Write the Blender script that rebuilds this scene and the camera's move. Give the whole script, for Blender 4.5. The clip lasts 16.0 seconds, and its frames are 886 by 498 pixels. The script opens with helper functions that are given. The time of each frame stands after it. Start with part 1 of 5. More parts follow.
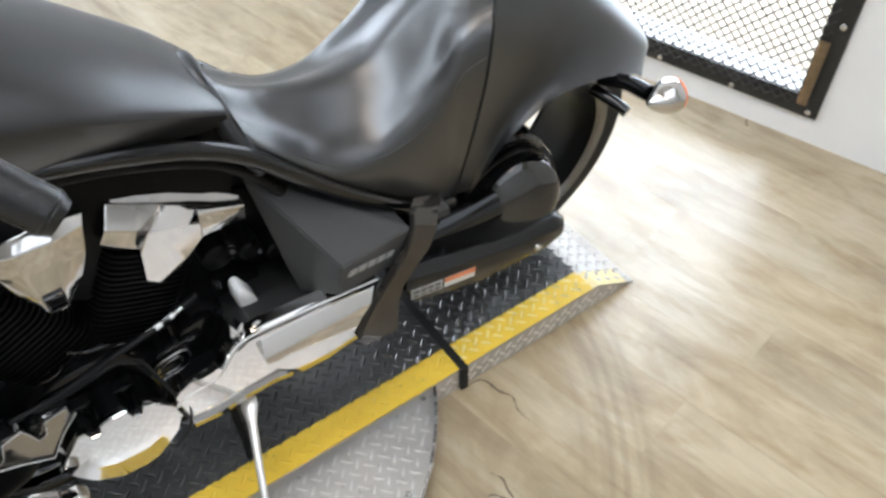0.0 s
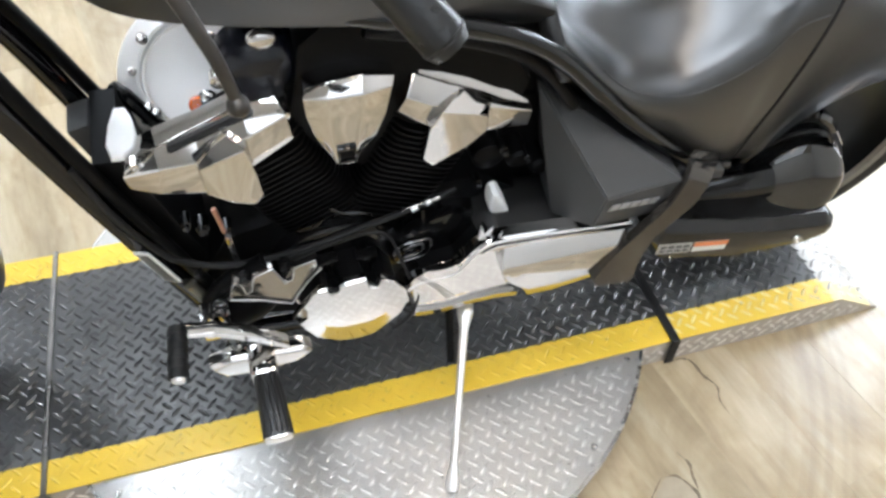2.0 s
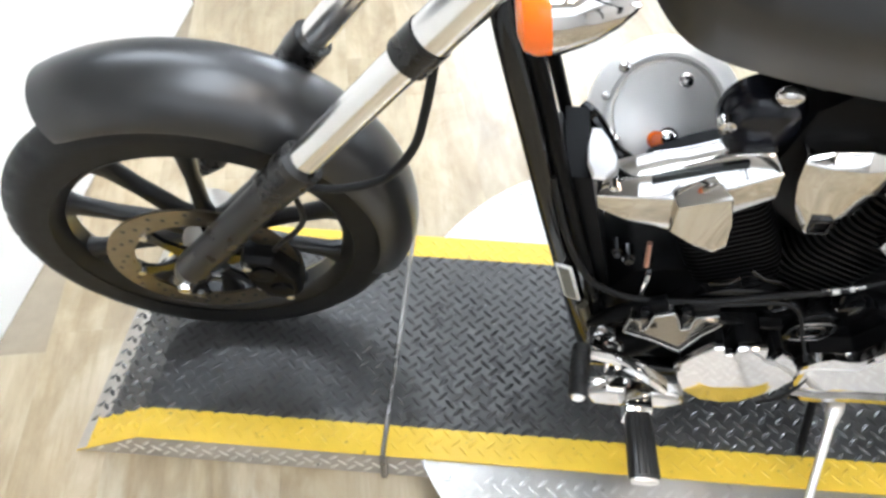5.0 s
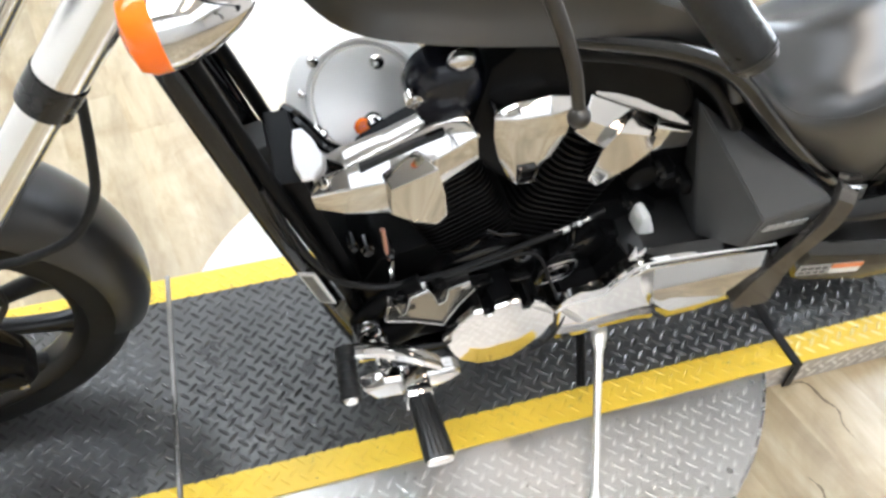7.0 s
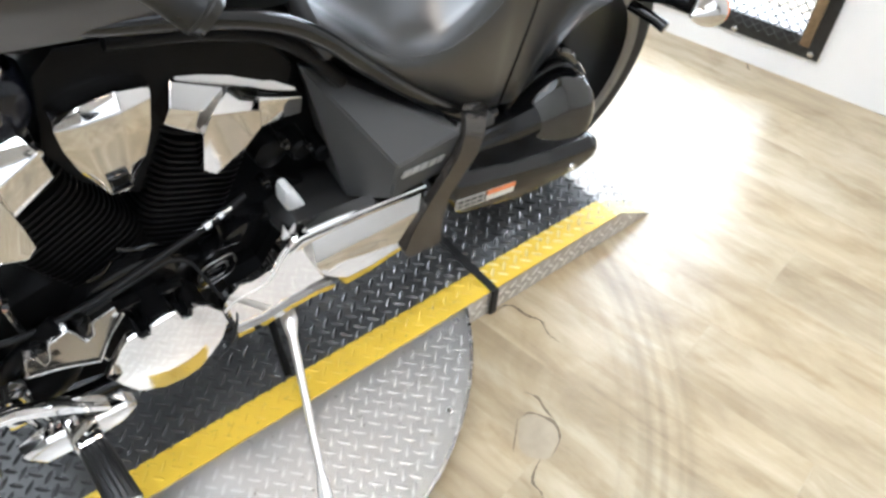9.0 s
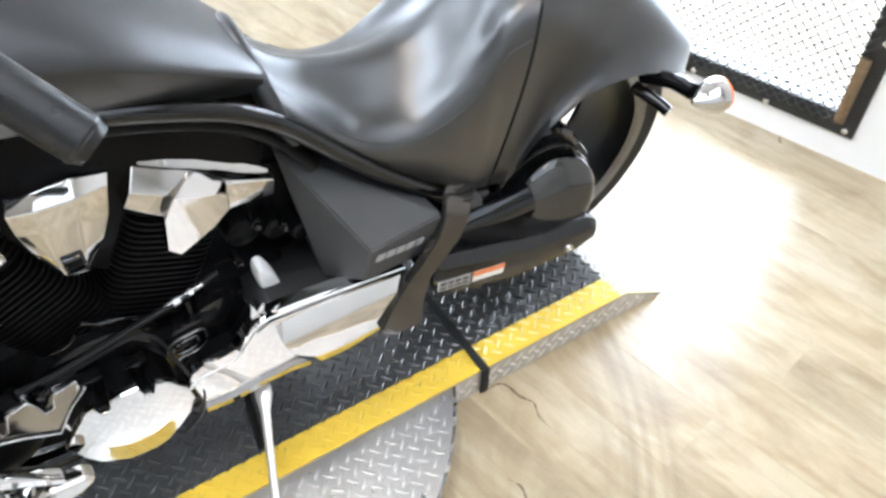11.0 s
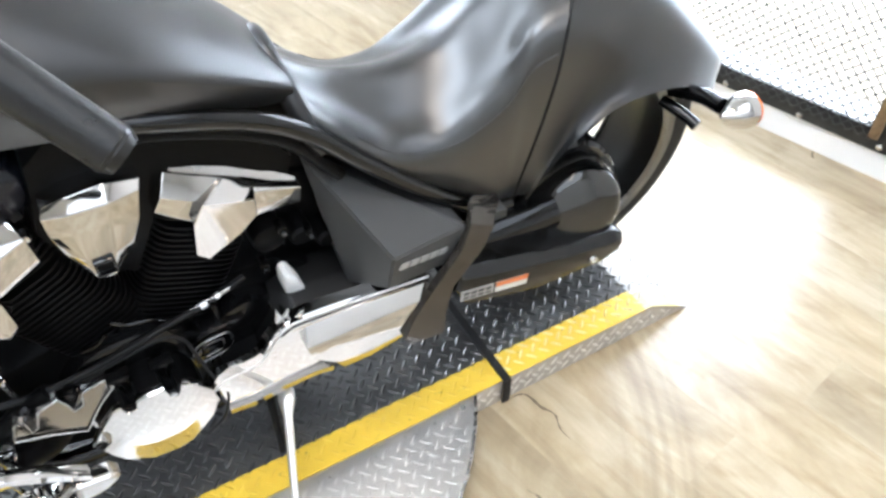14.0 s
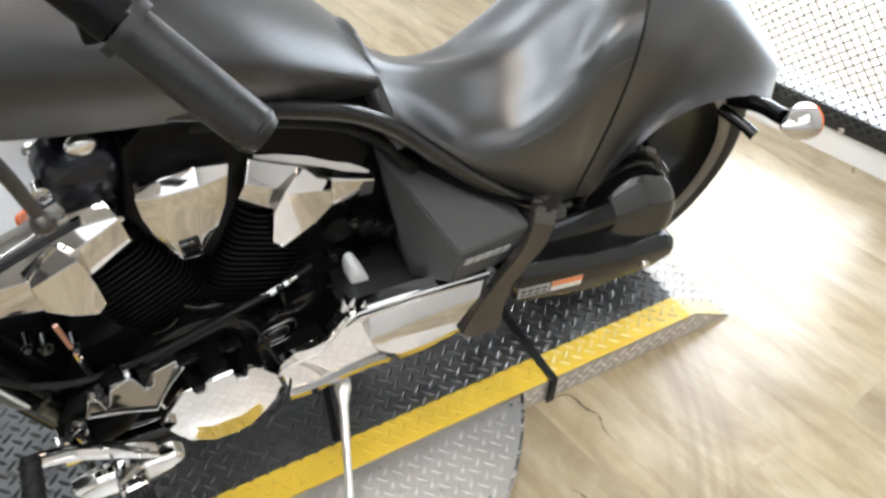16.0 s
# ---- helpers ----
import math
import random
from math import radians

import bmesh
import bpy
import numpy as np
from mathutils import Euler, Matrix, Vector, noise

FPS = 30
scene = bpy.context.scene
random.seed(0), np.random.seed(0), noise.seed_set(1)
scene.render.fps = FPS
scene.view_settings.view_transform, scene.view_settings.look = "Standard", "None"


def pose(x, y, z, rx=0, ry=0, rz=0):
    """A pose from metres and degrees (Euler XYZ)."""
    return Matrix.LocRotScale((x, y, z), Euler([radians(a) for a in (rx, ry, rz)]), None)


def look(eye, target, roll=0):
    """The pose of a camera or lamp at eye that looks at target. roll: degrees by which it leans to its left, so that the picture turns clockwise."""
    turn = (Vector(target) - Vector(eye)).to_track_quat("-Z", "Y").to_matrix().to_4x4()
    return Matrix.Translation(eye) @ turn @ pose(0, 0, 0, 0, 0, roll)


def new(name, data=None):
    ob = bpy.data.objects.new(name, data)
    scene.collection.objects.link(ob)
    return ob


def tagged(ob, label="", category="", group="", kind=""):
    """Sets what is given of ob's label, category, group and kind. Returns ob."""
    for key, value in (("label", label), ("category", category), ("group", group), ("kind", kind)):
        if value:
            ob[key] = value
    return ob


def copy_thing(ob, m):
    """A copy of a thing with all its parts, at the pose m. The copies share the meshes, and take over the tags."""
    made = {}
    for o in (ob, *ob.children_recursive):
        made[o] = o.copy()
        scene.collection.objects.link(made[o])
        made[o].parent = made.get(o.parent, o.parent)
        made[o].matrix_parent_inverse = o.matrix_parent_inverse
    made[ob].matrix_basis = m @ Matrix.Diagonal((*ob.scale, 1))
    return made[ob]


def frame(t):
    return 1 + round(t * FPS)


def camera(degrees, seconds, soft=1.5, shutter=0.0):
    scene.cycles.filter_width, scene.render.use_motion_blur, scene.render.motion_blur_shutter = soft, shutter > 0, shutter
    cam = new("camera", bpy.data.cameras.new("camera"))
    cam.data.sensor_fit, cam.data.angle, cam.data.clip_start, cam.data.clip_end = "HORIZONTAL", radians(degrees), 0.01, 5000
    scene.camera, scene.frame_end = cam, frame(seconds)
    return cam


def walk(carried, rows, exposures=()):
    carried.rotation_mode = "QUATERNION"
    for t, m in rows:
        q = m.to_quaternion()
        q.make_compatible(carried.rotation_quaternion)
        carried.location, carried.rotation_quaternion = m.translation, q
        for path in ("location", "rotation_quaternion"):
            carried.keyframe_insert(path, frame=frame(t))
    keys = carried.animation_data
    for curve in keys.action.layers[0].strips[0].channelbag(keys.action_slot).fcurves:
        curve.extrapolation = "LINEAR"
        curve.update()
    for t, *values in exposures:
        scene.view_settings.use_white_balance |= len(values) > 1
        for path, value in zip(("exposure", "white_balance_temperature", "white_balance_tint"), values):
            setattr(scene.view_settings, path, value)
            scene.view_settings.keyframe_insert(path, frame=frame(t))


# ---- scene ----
cam = camera(60.0, 16.0, soft=2.9)
PATH = [
    (0, (0.053, -1.101, 1.535), (0.821, 0.03, 0.076), -1.3),
    (0.5, (0.106, -1.105, 1.505), (0.833, 0.046, 0.04), 0.6),
    (1, (0.101, -1.094, 1.48), (0.762, 0.098, 0.017), 1.1),
    (1.5, (-0.001, -1.066, 1.467), (0.512, 0.155, -0.031), 1.3),
    (2, (-0.115, -1.05, 1.46), (0.266, 0.194, -0.058), 1.4),
    (2.5, (-0.191, -1.035, 1.468), (0.099, 0.246, -0.04), 3.3),
    (3, (-0.294, -1.013, 1.485), (-0.224, 0.362, 0.034), 3.4),
    (3.5, (-0.404, -1.001, 1.486), (-0.473, 0.336, 0.001), 2.3),
    (3.7, (-0.45, -1.016, 1.486), (-0.578, 0.323, 0.006), 2.1),
    (5.8, (-0.495, -1.0, 1.456), (-0.47, 0.363, -0.007), 1.2),
    (6, (-0.482, -0.993, 1.459), (-0.412, 0.391, 0.017), 1.7),
    (6.5, (-0.459, -0.992, 1.458), (-0.316, 0.397, 0.026), 1.2),
    (7, (-0.372, -0.991, 1.447), (0.029, 0.31, -0.018), 1.4),
    (7.5, (-0.269, -1.013, 1.446), (0.418, 0.241, 0.048), 2.1),
    (8, (-0.246, -1.027, 1.443), (0.486, 0.183, 0.029), 2.3),
    (8.5, (-0.211, -1.054, 1.442), (0.564, 0.145, 0.041), 0.5),
    (9, (-0.15, -1.066, 1.415), (0.713, -0.034, -0.065), 2.9),
    (9.5, (-0.102, -1.075, 1.439), (0.719, 0.037, -0.006), 0.2),
    (9.7, (-0.083, -1.075, 1.449), (0.749, 0.066, 0.033), 1.1),
    (12, (0.042, -1.083, 1.457), (0.775, 0.105, 0.025), -0.1),
    (12.5, (0.033, -1.079, 1.458), (0.752, 0.116, 0.025), -0.1),
    (13, (0.022, -1.075, 1.467), (0.74, 0.138, 0.048), 0.7),
    (13.5, (0.018, -1.077, 1.468), (0.73, 0.142, 0.052), 0.6),
    (14, (0.022, -1.087, 1.468), (0.739, 0.137, 0.058), 0.2),
    (14.5, (0.023, -1.088, 1.463), (0.746, 0.118, 0.04), 0.9),
    (15, (0.015, -1.081, 1.463), (0.739, 0.147, 0.061), 0.7),
    (15.5, (-0.022, -1.067, 1.468), (0.689, 0.191, 0.085), 1.9),
    (16, (-0.077, -1.064, 1.472), (0.626, 0.179, 0.071), 1.8),
]
EXPOSURES = [(0, -0.55, 5850, 9), (1, -0.45, 5850, 9), (2, -0.22, 5880, 9), (3.5, -0.10, 5870, 9), (6.5, -0.04, 5900, 9), (7, -0.06, 5980, 9), (8.5, -0.13, 5870, 9), (9.5, 0.01, 5760, 9), (12.5, 0.08, 5700, 9), (14, 0.08, 5730, 9), (14.5, 0.04, 5780, 9), (15, -0.10, 5850, 9), (15.5, -0.24, 5950, 9), (16, -0.27, 6080, 9)]
walk(cam, [(t, look(eye, target, roll)) for t, eye, target, roll in PATH], EXPOSURES)

# ---- world and light ----
DAY, LAMP, STEER_DEG = 20.0, 3.0, 7.6
WOOD = ((0.25, 0.19, 0.115), (0.41, 0.335, 0.215), (0.52, 0.46, 0.345))

scene.view_settings.exposure = 0.0
world = bpy.data.worlds.new("world")
scene.world = world
world.use_nodes = True
WN = world.node_tree.nodes
sky = WN.new("ShaderNodeTexSky")
sky.sky_type, sky.sun_disc = "NISHITA", False
sky.sun_elevation, sky.sun_rotation = radians(40), radians(100)
world.node_tree.links.new(sky.outputs[0], WN["Background"].inputs[0])
WN["Background"].inputs[1].default_value = 0.15


# ---- materials ----
def mat(name, colour, rough=0.5, metal=0.0, var=0.15, scale=30.0, bump=0.0, bscale=200.0, coat=0.0, spec=0.5, stretch=(1, 1, 1), colour2=None, rvar=0.15, speck=None):
    """A surface whose colour and gloss vary at two scales, with a fine relief."""
    m = bpy.data.materials.new(name)
    m.use_nodes = True
    N, K = m.node_tree.nodes, m.node_tree.links
    b = N["Principled BSDF"]
    tc, mp = N.new("ShaderNodeTexCoord"), N.new("ShaderNodeMapping")
    mp.inputs["Scale"].default_value = stretch
    K.new(tc.outputs["Object"], mp.inputs[0])
    n1, n2 = N.new("ShaderNodeTexNoise"), N.new("ShaderNodeTexNoise")
    n1.inputs["Scale"].default_value, n2.inputs["Scale"].default_value = scale, scale * 0.13
    n1.inputs["Detail"].default_value = 5
    K.new(mp.outputs[0], n1.inputs["Vector"]), K.new(mp.outputs[0], n2.inputs["Vector"])
    avg = N.new("ShaderNodeMath")
    avg.operation = "MULTIPLY_ADD"
    avg.inputs[1].default_value = 0.5
    half = N.new("ShaderNodeMath")
    half.operation, half.inputs[1].default_value = "MULTIPLY", 0.5
    K.new(n2.outputs[0], half.inputs[0])
    K.new(n1.outputs[0], avg.inputs[0]), K.new(half.outputs[0], avg.inputs[2])
    ramp = N.new("ShaderNodeValToRGB")
    lo = [c * (1 - var) for c in colour]
    hi = colour2 or [min(1, c * (1 + var)) for c in colour]
    ramp.color_ramp.elements[0].color, ramp.color_ramp.elements[1].color = (*lo, 1), (*hi, 1)
    ramp.color_ramp.elements[0].position, ramp.color_ramp.elements[1].position = 0.3, 0.7
    K.new(avg.outputs[0], ramp.inputs[0])
    base = ramp.outputs[0]
    if speck:
        # scuffs and dirt spots
        ns, cut, mx = N.new("ShaderNodeTexNoise"), N.new("ShaderNodeValToRGB"), N.new("ShaderNodeMix")
        ns.inputs["Scale"].default_value, ns.inputs["Detail"].default_value, ns.inputs["Roughness"].default_value = 55, 6, 0.7
        K.new(mp.outputs[0], ns.inputs["Vector"])
        cut.color_ramp.elements[0].position, cut.color_ramp.elements[1].position = 0.62, 0.70
        mx.data_type = "RGBA"
        mx.inputs[7].default_value = (*speck, 1)
        K.new(ns.outputs[0], cut.inputs[0]), K.new(cut.outputs[0], mx.inputs[0]), K.new(base, mx.inputs[6])
        base = mx.outputs[2]
    K.new(base, b.inputs["Base Color"])
    rr = N.new("ShaderNodeMapRange")
    rr.inputs["To Min"].default_value, rr.inputs["To Max"].default_value = max(0.02, rough * (1 - rvar)), min(1, rough * (1 + rvar))
    rr.inputs["From Min"].default_value, rr.inputs["From Max"].default_value = 0.3, 0.7
    K.new(avg.outputs[0], rr.inputs[0]), K.new(rr.outputs[0], b.inputs["Roughness"])
    b.inputs["Metallic"].default_value = metal
    b.inputs["Specular IOR Level"].default_value = spec
    b.inputs["Coat Weight"].default_value = coat
    b.inputs["Coat Roughness"].default_value = 0.08
    if bump:
        nb, bp = N.new("ShaderNodeTexNoise"), N.new("ShaderNodeBump")
        nb.inputs["Scale"].default_value, nb.inputs["Detail"].default_value = bscale, 4
        bp.inputs["Strength"].default_value, bp.inputs["Distance"].default_value = bump, 0.002
        K.new(mp.outputs[0], nb.inputs["Vector"]), K.new(nb.outputs[0], bp.inputs["Height"]), K.new(bp.outputs[0], b.inputs["Normal"])
    return m


SATIN = mat("satin_black_paint", (0.015, 0.015, 0.0152), 0.32, 0.0, 0.06, 30, spec=0.60, rvar=0.03)
LEATHER = mat("black_vinyl", (0.014, 0.014, 0.0142), 0.31, 0.0, 0.06, 25, spec=1.0, rvar=0.03)
WORNROLL = mat("rubbed_vinyl_edge", (0.012, 0.012, 0.012), 0.36, 0.0, 0.4, 40, spec=0.6)
LOWPANEL = mat("smooth_dark_plastic", (0.011, 0.011, 0.0108), 0.40, 0.0, 0.06, 60, spec=0.4)
# chrome at about half brightness, its dark reflection put into the colour
LINKDARK = mat("darkened_linkage_chrome", (0.34, 0.325, 0.305), 0.16, 1.0, 0.1, 40)
GLOSS = mat("gloss_black_enamel", (0.0042, 0.0042, 0.0045), 0.09, 0.0, 0.2, 30, spec=0.5)
SEMI = mat("semi_gloss_black", (0.0048, 0.0048, 0.0048), 0.11, 0.0, 0.08, 30, spec=0.45, rvar=0.08)
WHEELB = mat("black_wheel_finish", (0.006, 0.006, 0.006), 0.33, 0.0, 0.1, 40, spec=0.35)
ENGINE = mat("black_engine_finish", (0.0036, 0.0036, 0.0038), 0.38, 0.0, 0.25, 80, 0.05, 400, spec=0.10)
PANEL = mat("grey_black_plastic", (0.058, 0.058, 0.057), 0.5, 0.0, 0.06, 60, 0.03, 900, spec=0.3)
RUBBER = mat("black_rubber", (0.008, 0.008, 0.008), 0.55, 0.0, 0.2, 60, 0.2, 300, spec=0.28)
CHROME = mat("chrome", (0.61, 0.593, 0.572), 0.065, 1.0, 0.03, 20, 0.05, 22, rvar=0.3)
STEEL = mat("brushed_steel", (0.62, 0.61, 0.59), 0.26, 1.0, 0.08, 80, 0.1, 300, stretch=(1, 6, 6))
DISCMET = mat("worn_brake_steel", (0.23, 0.20, 0.15), 0.30, 1.0, 0.15, 60)
ORANGE = mat("amber_lens", (0.95, 0.17, 0.01), 0.15, 0.0, 0.05, 40)
WHITEP = mat("white_plastic", (0.80, 0.80, 0.78), 0.35, 0.0, 0.04, 40)
BLACKPLATE = mat("black_painted_tread_plate", (0.060, 0.059, 0.057), 0.29, 0.30, 0.35, 22, 0.1, 200, speck=(0.02, 0.02, 0.02))
YELLOW = mat("yellow_painted_tread_plate", (0.68, 0.46, 0.035), 0.40, 0.0, 0.14, 14, 0.08, 200, speck=(0.10, 0.08, 0.03))
ALU = mat("aluminium_tread_plate", (0.52, 0.505, 0.48), 0.33, 0.85, 0.10, 24, 0.1, 250, speck=(0.25, 0.23, 0.2))
WALL = mat("white_wall_paint", (0.82, 0.81, 0.79), 0.6, 0.0, 0.03, 6, 0.15, 120)
FLOORBASE = mat("floor_joint", (0.30, 0.25, 0.18), 0.7)
DARKSTEEL = mat("dark_painted_steel", (0.035, 0.034, 0.032), 0.45, 0.5, 0.3, 40, 0.2, 200)

ALUSIDE = mat("dull_side_plate", (0.46, 0.43, 0.39), 0.42, 0.5, 0.25, 18, 0.1, 250)
BLACKRIB = mat("worn_black_ribs", (0.062, 0.061, 0.059), 0.24, 0.30, 0.6, 14, 0.05, 200)
# lighter than the side plate, so the low relief reads as lit
RIBLIGHT = mat("lightened_side_ribs", (0.74, 0.72, 0.68), 0.30, 0.6, 0.12, 24)
DISCRIB = mat("dull_bare_ribs", (0.60, 0.585, 0.56), 0.40, 0.7, 0.12, 24)
FLAP = mat("bare_flap_plate", (0.60, 0.59, 0.56), 0.50, 0.2, 0.12, 24, 0.1, 250)
FADED = mat("faded_yellow_paint", (0.72, 0.60, 0.28), 0.4, 0.0, 0.2, 30, 0.08, 200)
# yellow paled to paint in the window's sheen; specks are bare metal
YELLOWSHEEN = mat("sheen_paled_yellow_plate", (0.74, 0.60, 0.22), 0.28, 0.2, 0.16, 14, 0.08, 200, speck=(0.55, 0.53, 0.46))
GRIPM = mat("worn_grip_rubber", (0.010, 0.010, 0.0098), 0.32, 0.0, 0.4, 40, 0.35, 160, spec=0.42, rvar=0.35)
DARKPATCH = mat("darker_plate_patch", (0.044, 0.043, 0.042), 0.42, 0.2, 0.5, 18, 0.1, 120, spec=0.4, stretch=(1, 3, 1))
DARKROD = mat("worn_dark_rod", (0.26, 0.25, 0.24), 0.28, 0.9, 0.5, 12)
SLIDER = mat("dark_anodised_fork", (0.0075, 0.007, 0.0065), 0.28, 0.1, 0.1, 50)
FORKTUBE = mat("polished_fork_tube", (0.78, 0.77, 0.75), 0.16, 1.0, 0.03, 60)
STANDM = mat("bare_alloy_stand", (0.74, 0.72, 0.69), 0.3, 0.7, 0.08, 50)
STEELDARK = mat("dark_alloy_lever", (0.066, 0.061, 0.055), 0.3, 0.8, 0.1, 50)
# mostly diffuse near-white: chrome's bright reflection put into the colour
PALECHROME = mat("pale_reflection_chrome", (0.80, 0.79, 0.775), 0.32, 0.12, 0.04, 20)
ENGINEBLUE = mat("dark_blue_black_enamel", (0.006, 0.007, 0.012), 0.2, 0, 0.1, 40, spec=0.4)
# pale base stands in for the white room mirrored in the disc
DISCPALE = mat("pale_reflection_disc", (0.88, 0.865, 0.84), 0.36, 0.35, 0.04, 20)
BRACKET = mat("gloss_dark_bracket", (0.085, 0.078, 0.07), 0.07, 0.8, 0.08, 30)
SMOKED = mat("dark_polished_cap", (0.085, 0.084, 0.081), 0.07, 0.85, 0.05, 30)
LABELW = mat("white_label", (0.72, 0.71, 0.68), 0.45, 0, 0.05, 60)
LABELG = mat("grey_label", (0.38, 0.37, 0.35), 0.45, 0, 0.1, 60)
LABELO = mat("orange_label", (0.75, 0.22, 0.06), 0.45, 0, 0.05, 60)
DARKGREY = mat("dark_grey_print", (0.05, 0.05, 0.05), 0.6)
SILVER = mat("silver_print", (0.55, 0.55, 0.55), 0.35, 0.6, 0.05, 60)


def wood():
    """Worn wood-look boards: colour by board, long grain, grey wear and faint turning marks of the ramp."""
    m = bpy.data.materials.new("wood_look_planks")
    m.use_nodes = True
    N, K = m.node_tree.nodes, m.node_tree.links
    b = N["Principled BSDF"]
    info, tc = N.new("ShaderNodeObjectInfo"), N.new("ShaderNodeTexCoord")
    geo = N.new("ShaderNodeNewGeometry")
    off = N.new("ShaderNodeVectorMath")
    off.operation = "MULTIPLY_ADD"
    rnd = N.new("ShaderNodeCombineXYZ")
    for i in range(3):
        K.new(info.outputs["Random"], rnd.inputs[i])
    off.inputs[1].default_value = (37.0, 53.0, 11.0)
    K.new(rnd.outputs[0], off.inputs[0]), K.new(tc.outputs["Object"], off.inputs[2])

    def grain(sx, sy, scale, detail, rough=0.6, dist=0.0):
        mp, n = N.new("ShaderNodeMapping"), N.new("ShaderNodeTexNoise")
        mp.inputs["Scale"].default_value = (sx, sy, 1)
        K.new(off.outputs[0], mp.inputs[0]), K.new(mp.outputs[0], n.inputs["Vector"])
        n.inputs["Scale"].default_value, n.inputs["Detail"].default_value = scale, detail
        n.inputs["Roughness"].default_value, n.inputs["Distortion"].default_value = rough, dist
        return n.outputs[0]

    def ramp(v, stops):
        r = N.new("ShaderNodeValToRGB")
        el = r.color_ramp.elements
        while len(el) < len(stops):
            el.new(0.5)
        for e, (p, c) in zip(el, stops):
            e.position, e.color = p, (*c, 1)
        K.new(v, r.inputs[0])
        return r.outputs[0]

    def mix(kind, fac, a, c):
        x = N.new("ShaderNodeMix")
        x.data_type, x.blend_type = "RGBA", kind
        if isinstance(fac, float):
            x.inputs[0].default_value = fac
        else:
            K.new(fac, x.inputs[0])
        K.new(a, x.inputs[6]), K.new(c, x.inputs[7])
        return x.outputs[2]

    broad = ramp(grain(11, 2.8, 1.0, 6, 0.62, 0.5), [(0.22, WOOD[0]), (0.50, WOOD[1]), (0.74, WOOD[2])])
    tone = ramp(info.outputs["Random"], [(0.0, (0.86, 0.84, 0.80)), (0.5, (1, 1, 1)), (1.0, (1.0, 0.95, 0.86))])
    fine = ramp(grain(70, 2.2, 1.0, 6, 0.7), [(0.26, (0.84, 0.81, 0.76)), (0.5, (1, 1, 1)), (1.0, (1, 1, 1))])
    knots = ramp(grain(10, 2.2, 1.7, 5, 0.6, 0.35), [(0.0, (0.72, 0.65, 0.55)), (0.28, (0.80, 0.74, 0.64)), (0.44, (1, 1, 1)), (1.0, (1, 1, 1))])
    col = mix("MULTIPLY", 1.0, mix("MULTIPLY", 0.7, broad, tone), fine)
    col = mix("MULTIPLY", 1.0, col, knots)
    stains = ramp(grain(5.0, 2.6, 1.0, 6, 0.65, 0.8), [(0.0, (0.66, 0.60, 0.51)), (0.36, (0.76, 0.715, 0.635)), (0.53, (1, 1, 1)), (1.0, (1.06, 1.06, 1.06))])
    col = mix("MULTIPLY", 0.9, col, stains)
    # tyre and ramp scuffs on circles about the turntable's middle
    sep, ln = N.new("ShaderNodeVectorMath"), N.new("ShaderNodeTexNoise")
    sep.operation = "LENGTH"
    K.new(geo.outputs["Position"], sep.inputs[0])
    comb = N.new("ShaderNodeCombineXYZ")
    K.new(sep.outputs["Value"], comb.inputs[0])
    ln.inputs["Scale"].default_value, ln.inputs["Detail"].default_value = 34, 2
    K.new(comb.outputs[0], ln.inputs["Vector"])
    band = N.new("ShaderNodeMapRange")
    band.interpolation_type = "SMOOTHSTEP"
    away = N.new("ShaderNodeMath")
    away.operation, away.inputs[1].default_value = "SUBTRACT", 1.04
    K.new(sep.outputs["Value"], away.inputs[0])
    ab = N.new("ShaderNodeMath")
    ab.operation = "ABSOLUTE"
    K.new(away.outputs[0], ab.inputs[0])
    band.inputs[1].default_value, band.inputs[2].default_value, band.inputs[3].default_value, band.inputs[4].default_value = 0.03, 0.13, 0.42, 0.0
    K.new(ab.outputs[0], band.inputs[0])
    scuff = N.new("ShaderNodeMath")
    scuff.operation = "MULTIPLY"
    lines = N.new("ShaderNodeMapRange")
    lines.inputs[1].default_value, lines.inputs[2].default_value = 0.42, 0.60
    K.new(ln.outputs[0], lines.inputs[0])
    K.new(band.outputs[0], scuff.inputs[0]), K.new(lines.outputs[0], scuff.inputs[1])
    # only the side where the ramp is swung round is marked
    split, side, marks = N.new("ShaderNodeSeparateXYZ"), N.new("ShaderNodeMapRange"), N.new("ShaderNodeMath")
    K.new(geo.outputs["Position"], split.inputs[0]), K.new(split.outputs["Y"], side.inputs[0])
    side.inputs[1].default_value, side.inputs[2].default_value, side.inputs[3].default_value, side.inputs[4].default_value = -0.25, 0.1, 1.0, 0.12
    marks.operation = "MULTIPLY"
    K.new(scuff.outputs[0], marks.inputs[0]), K.new(side.outputs[0], marks.inputs[1])
    dark = N.new("ShaderNodeRGB")
    dark.outputs[0].default_value = (0.48, 0.45, 0.42, 1)
    col = mix("MULTIPLY", marks.outputs[0], col, dark.outputs[0])
    b.inputs["Specular IOR Level"].default_value = 1.0
    K.new(col, b.inputs["Base Color"])
    rr = N.new("ShaderNodeMapRange")
    rr.inputs[3].default_value, rr.inputs[4].default_value = 0.25, 0.40
    K.new(grain(3, 2, 2.0, 4), rr.inputs[0]), K.new(rr.outputs[0], b.inputs["Roughness"])
    bp = N.new("ShaderNodeBump")
    bp.inputs["Strength"].default_value, bp.inputs["Distance"].default_value = 0.12, 0.001
    K.new(grain(60, 3, 1.0, 5), bp.inputs["Height"]), K.new(bp.outputs[0], b.inputs["Normal"])
    return m


WOODM = wood()


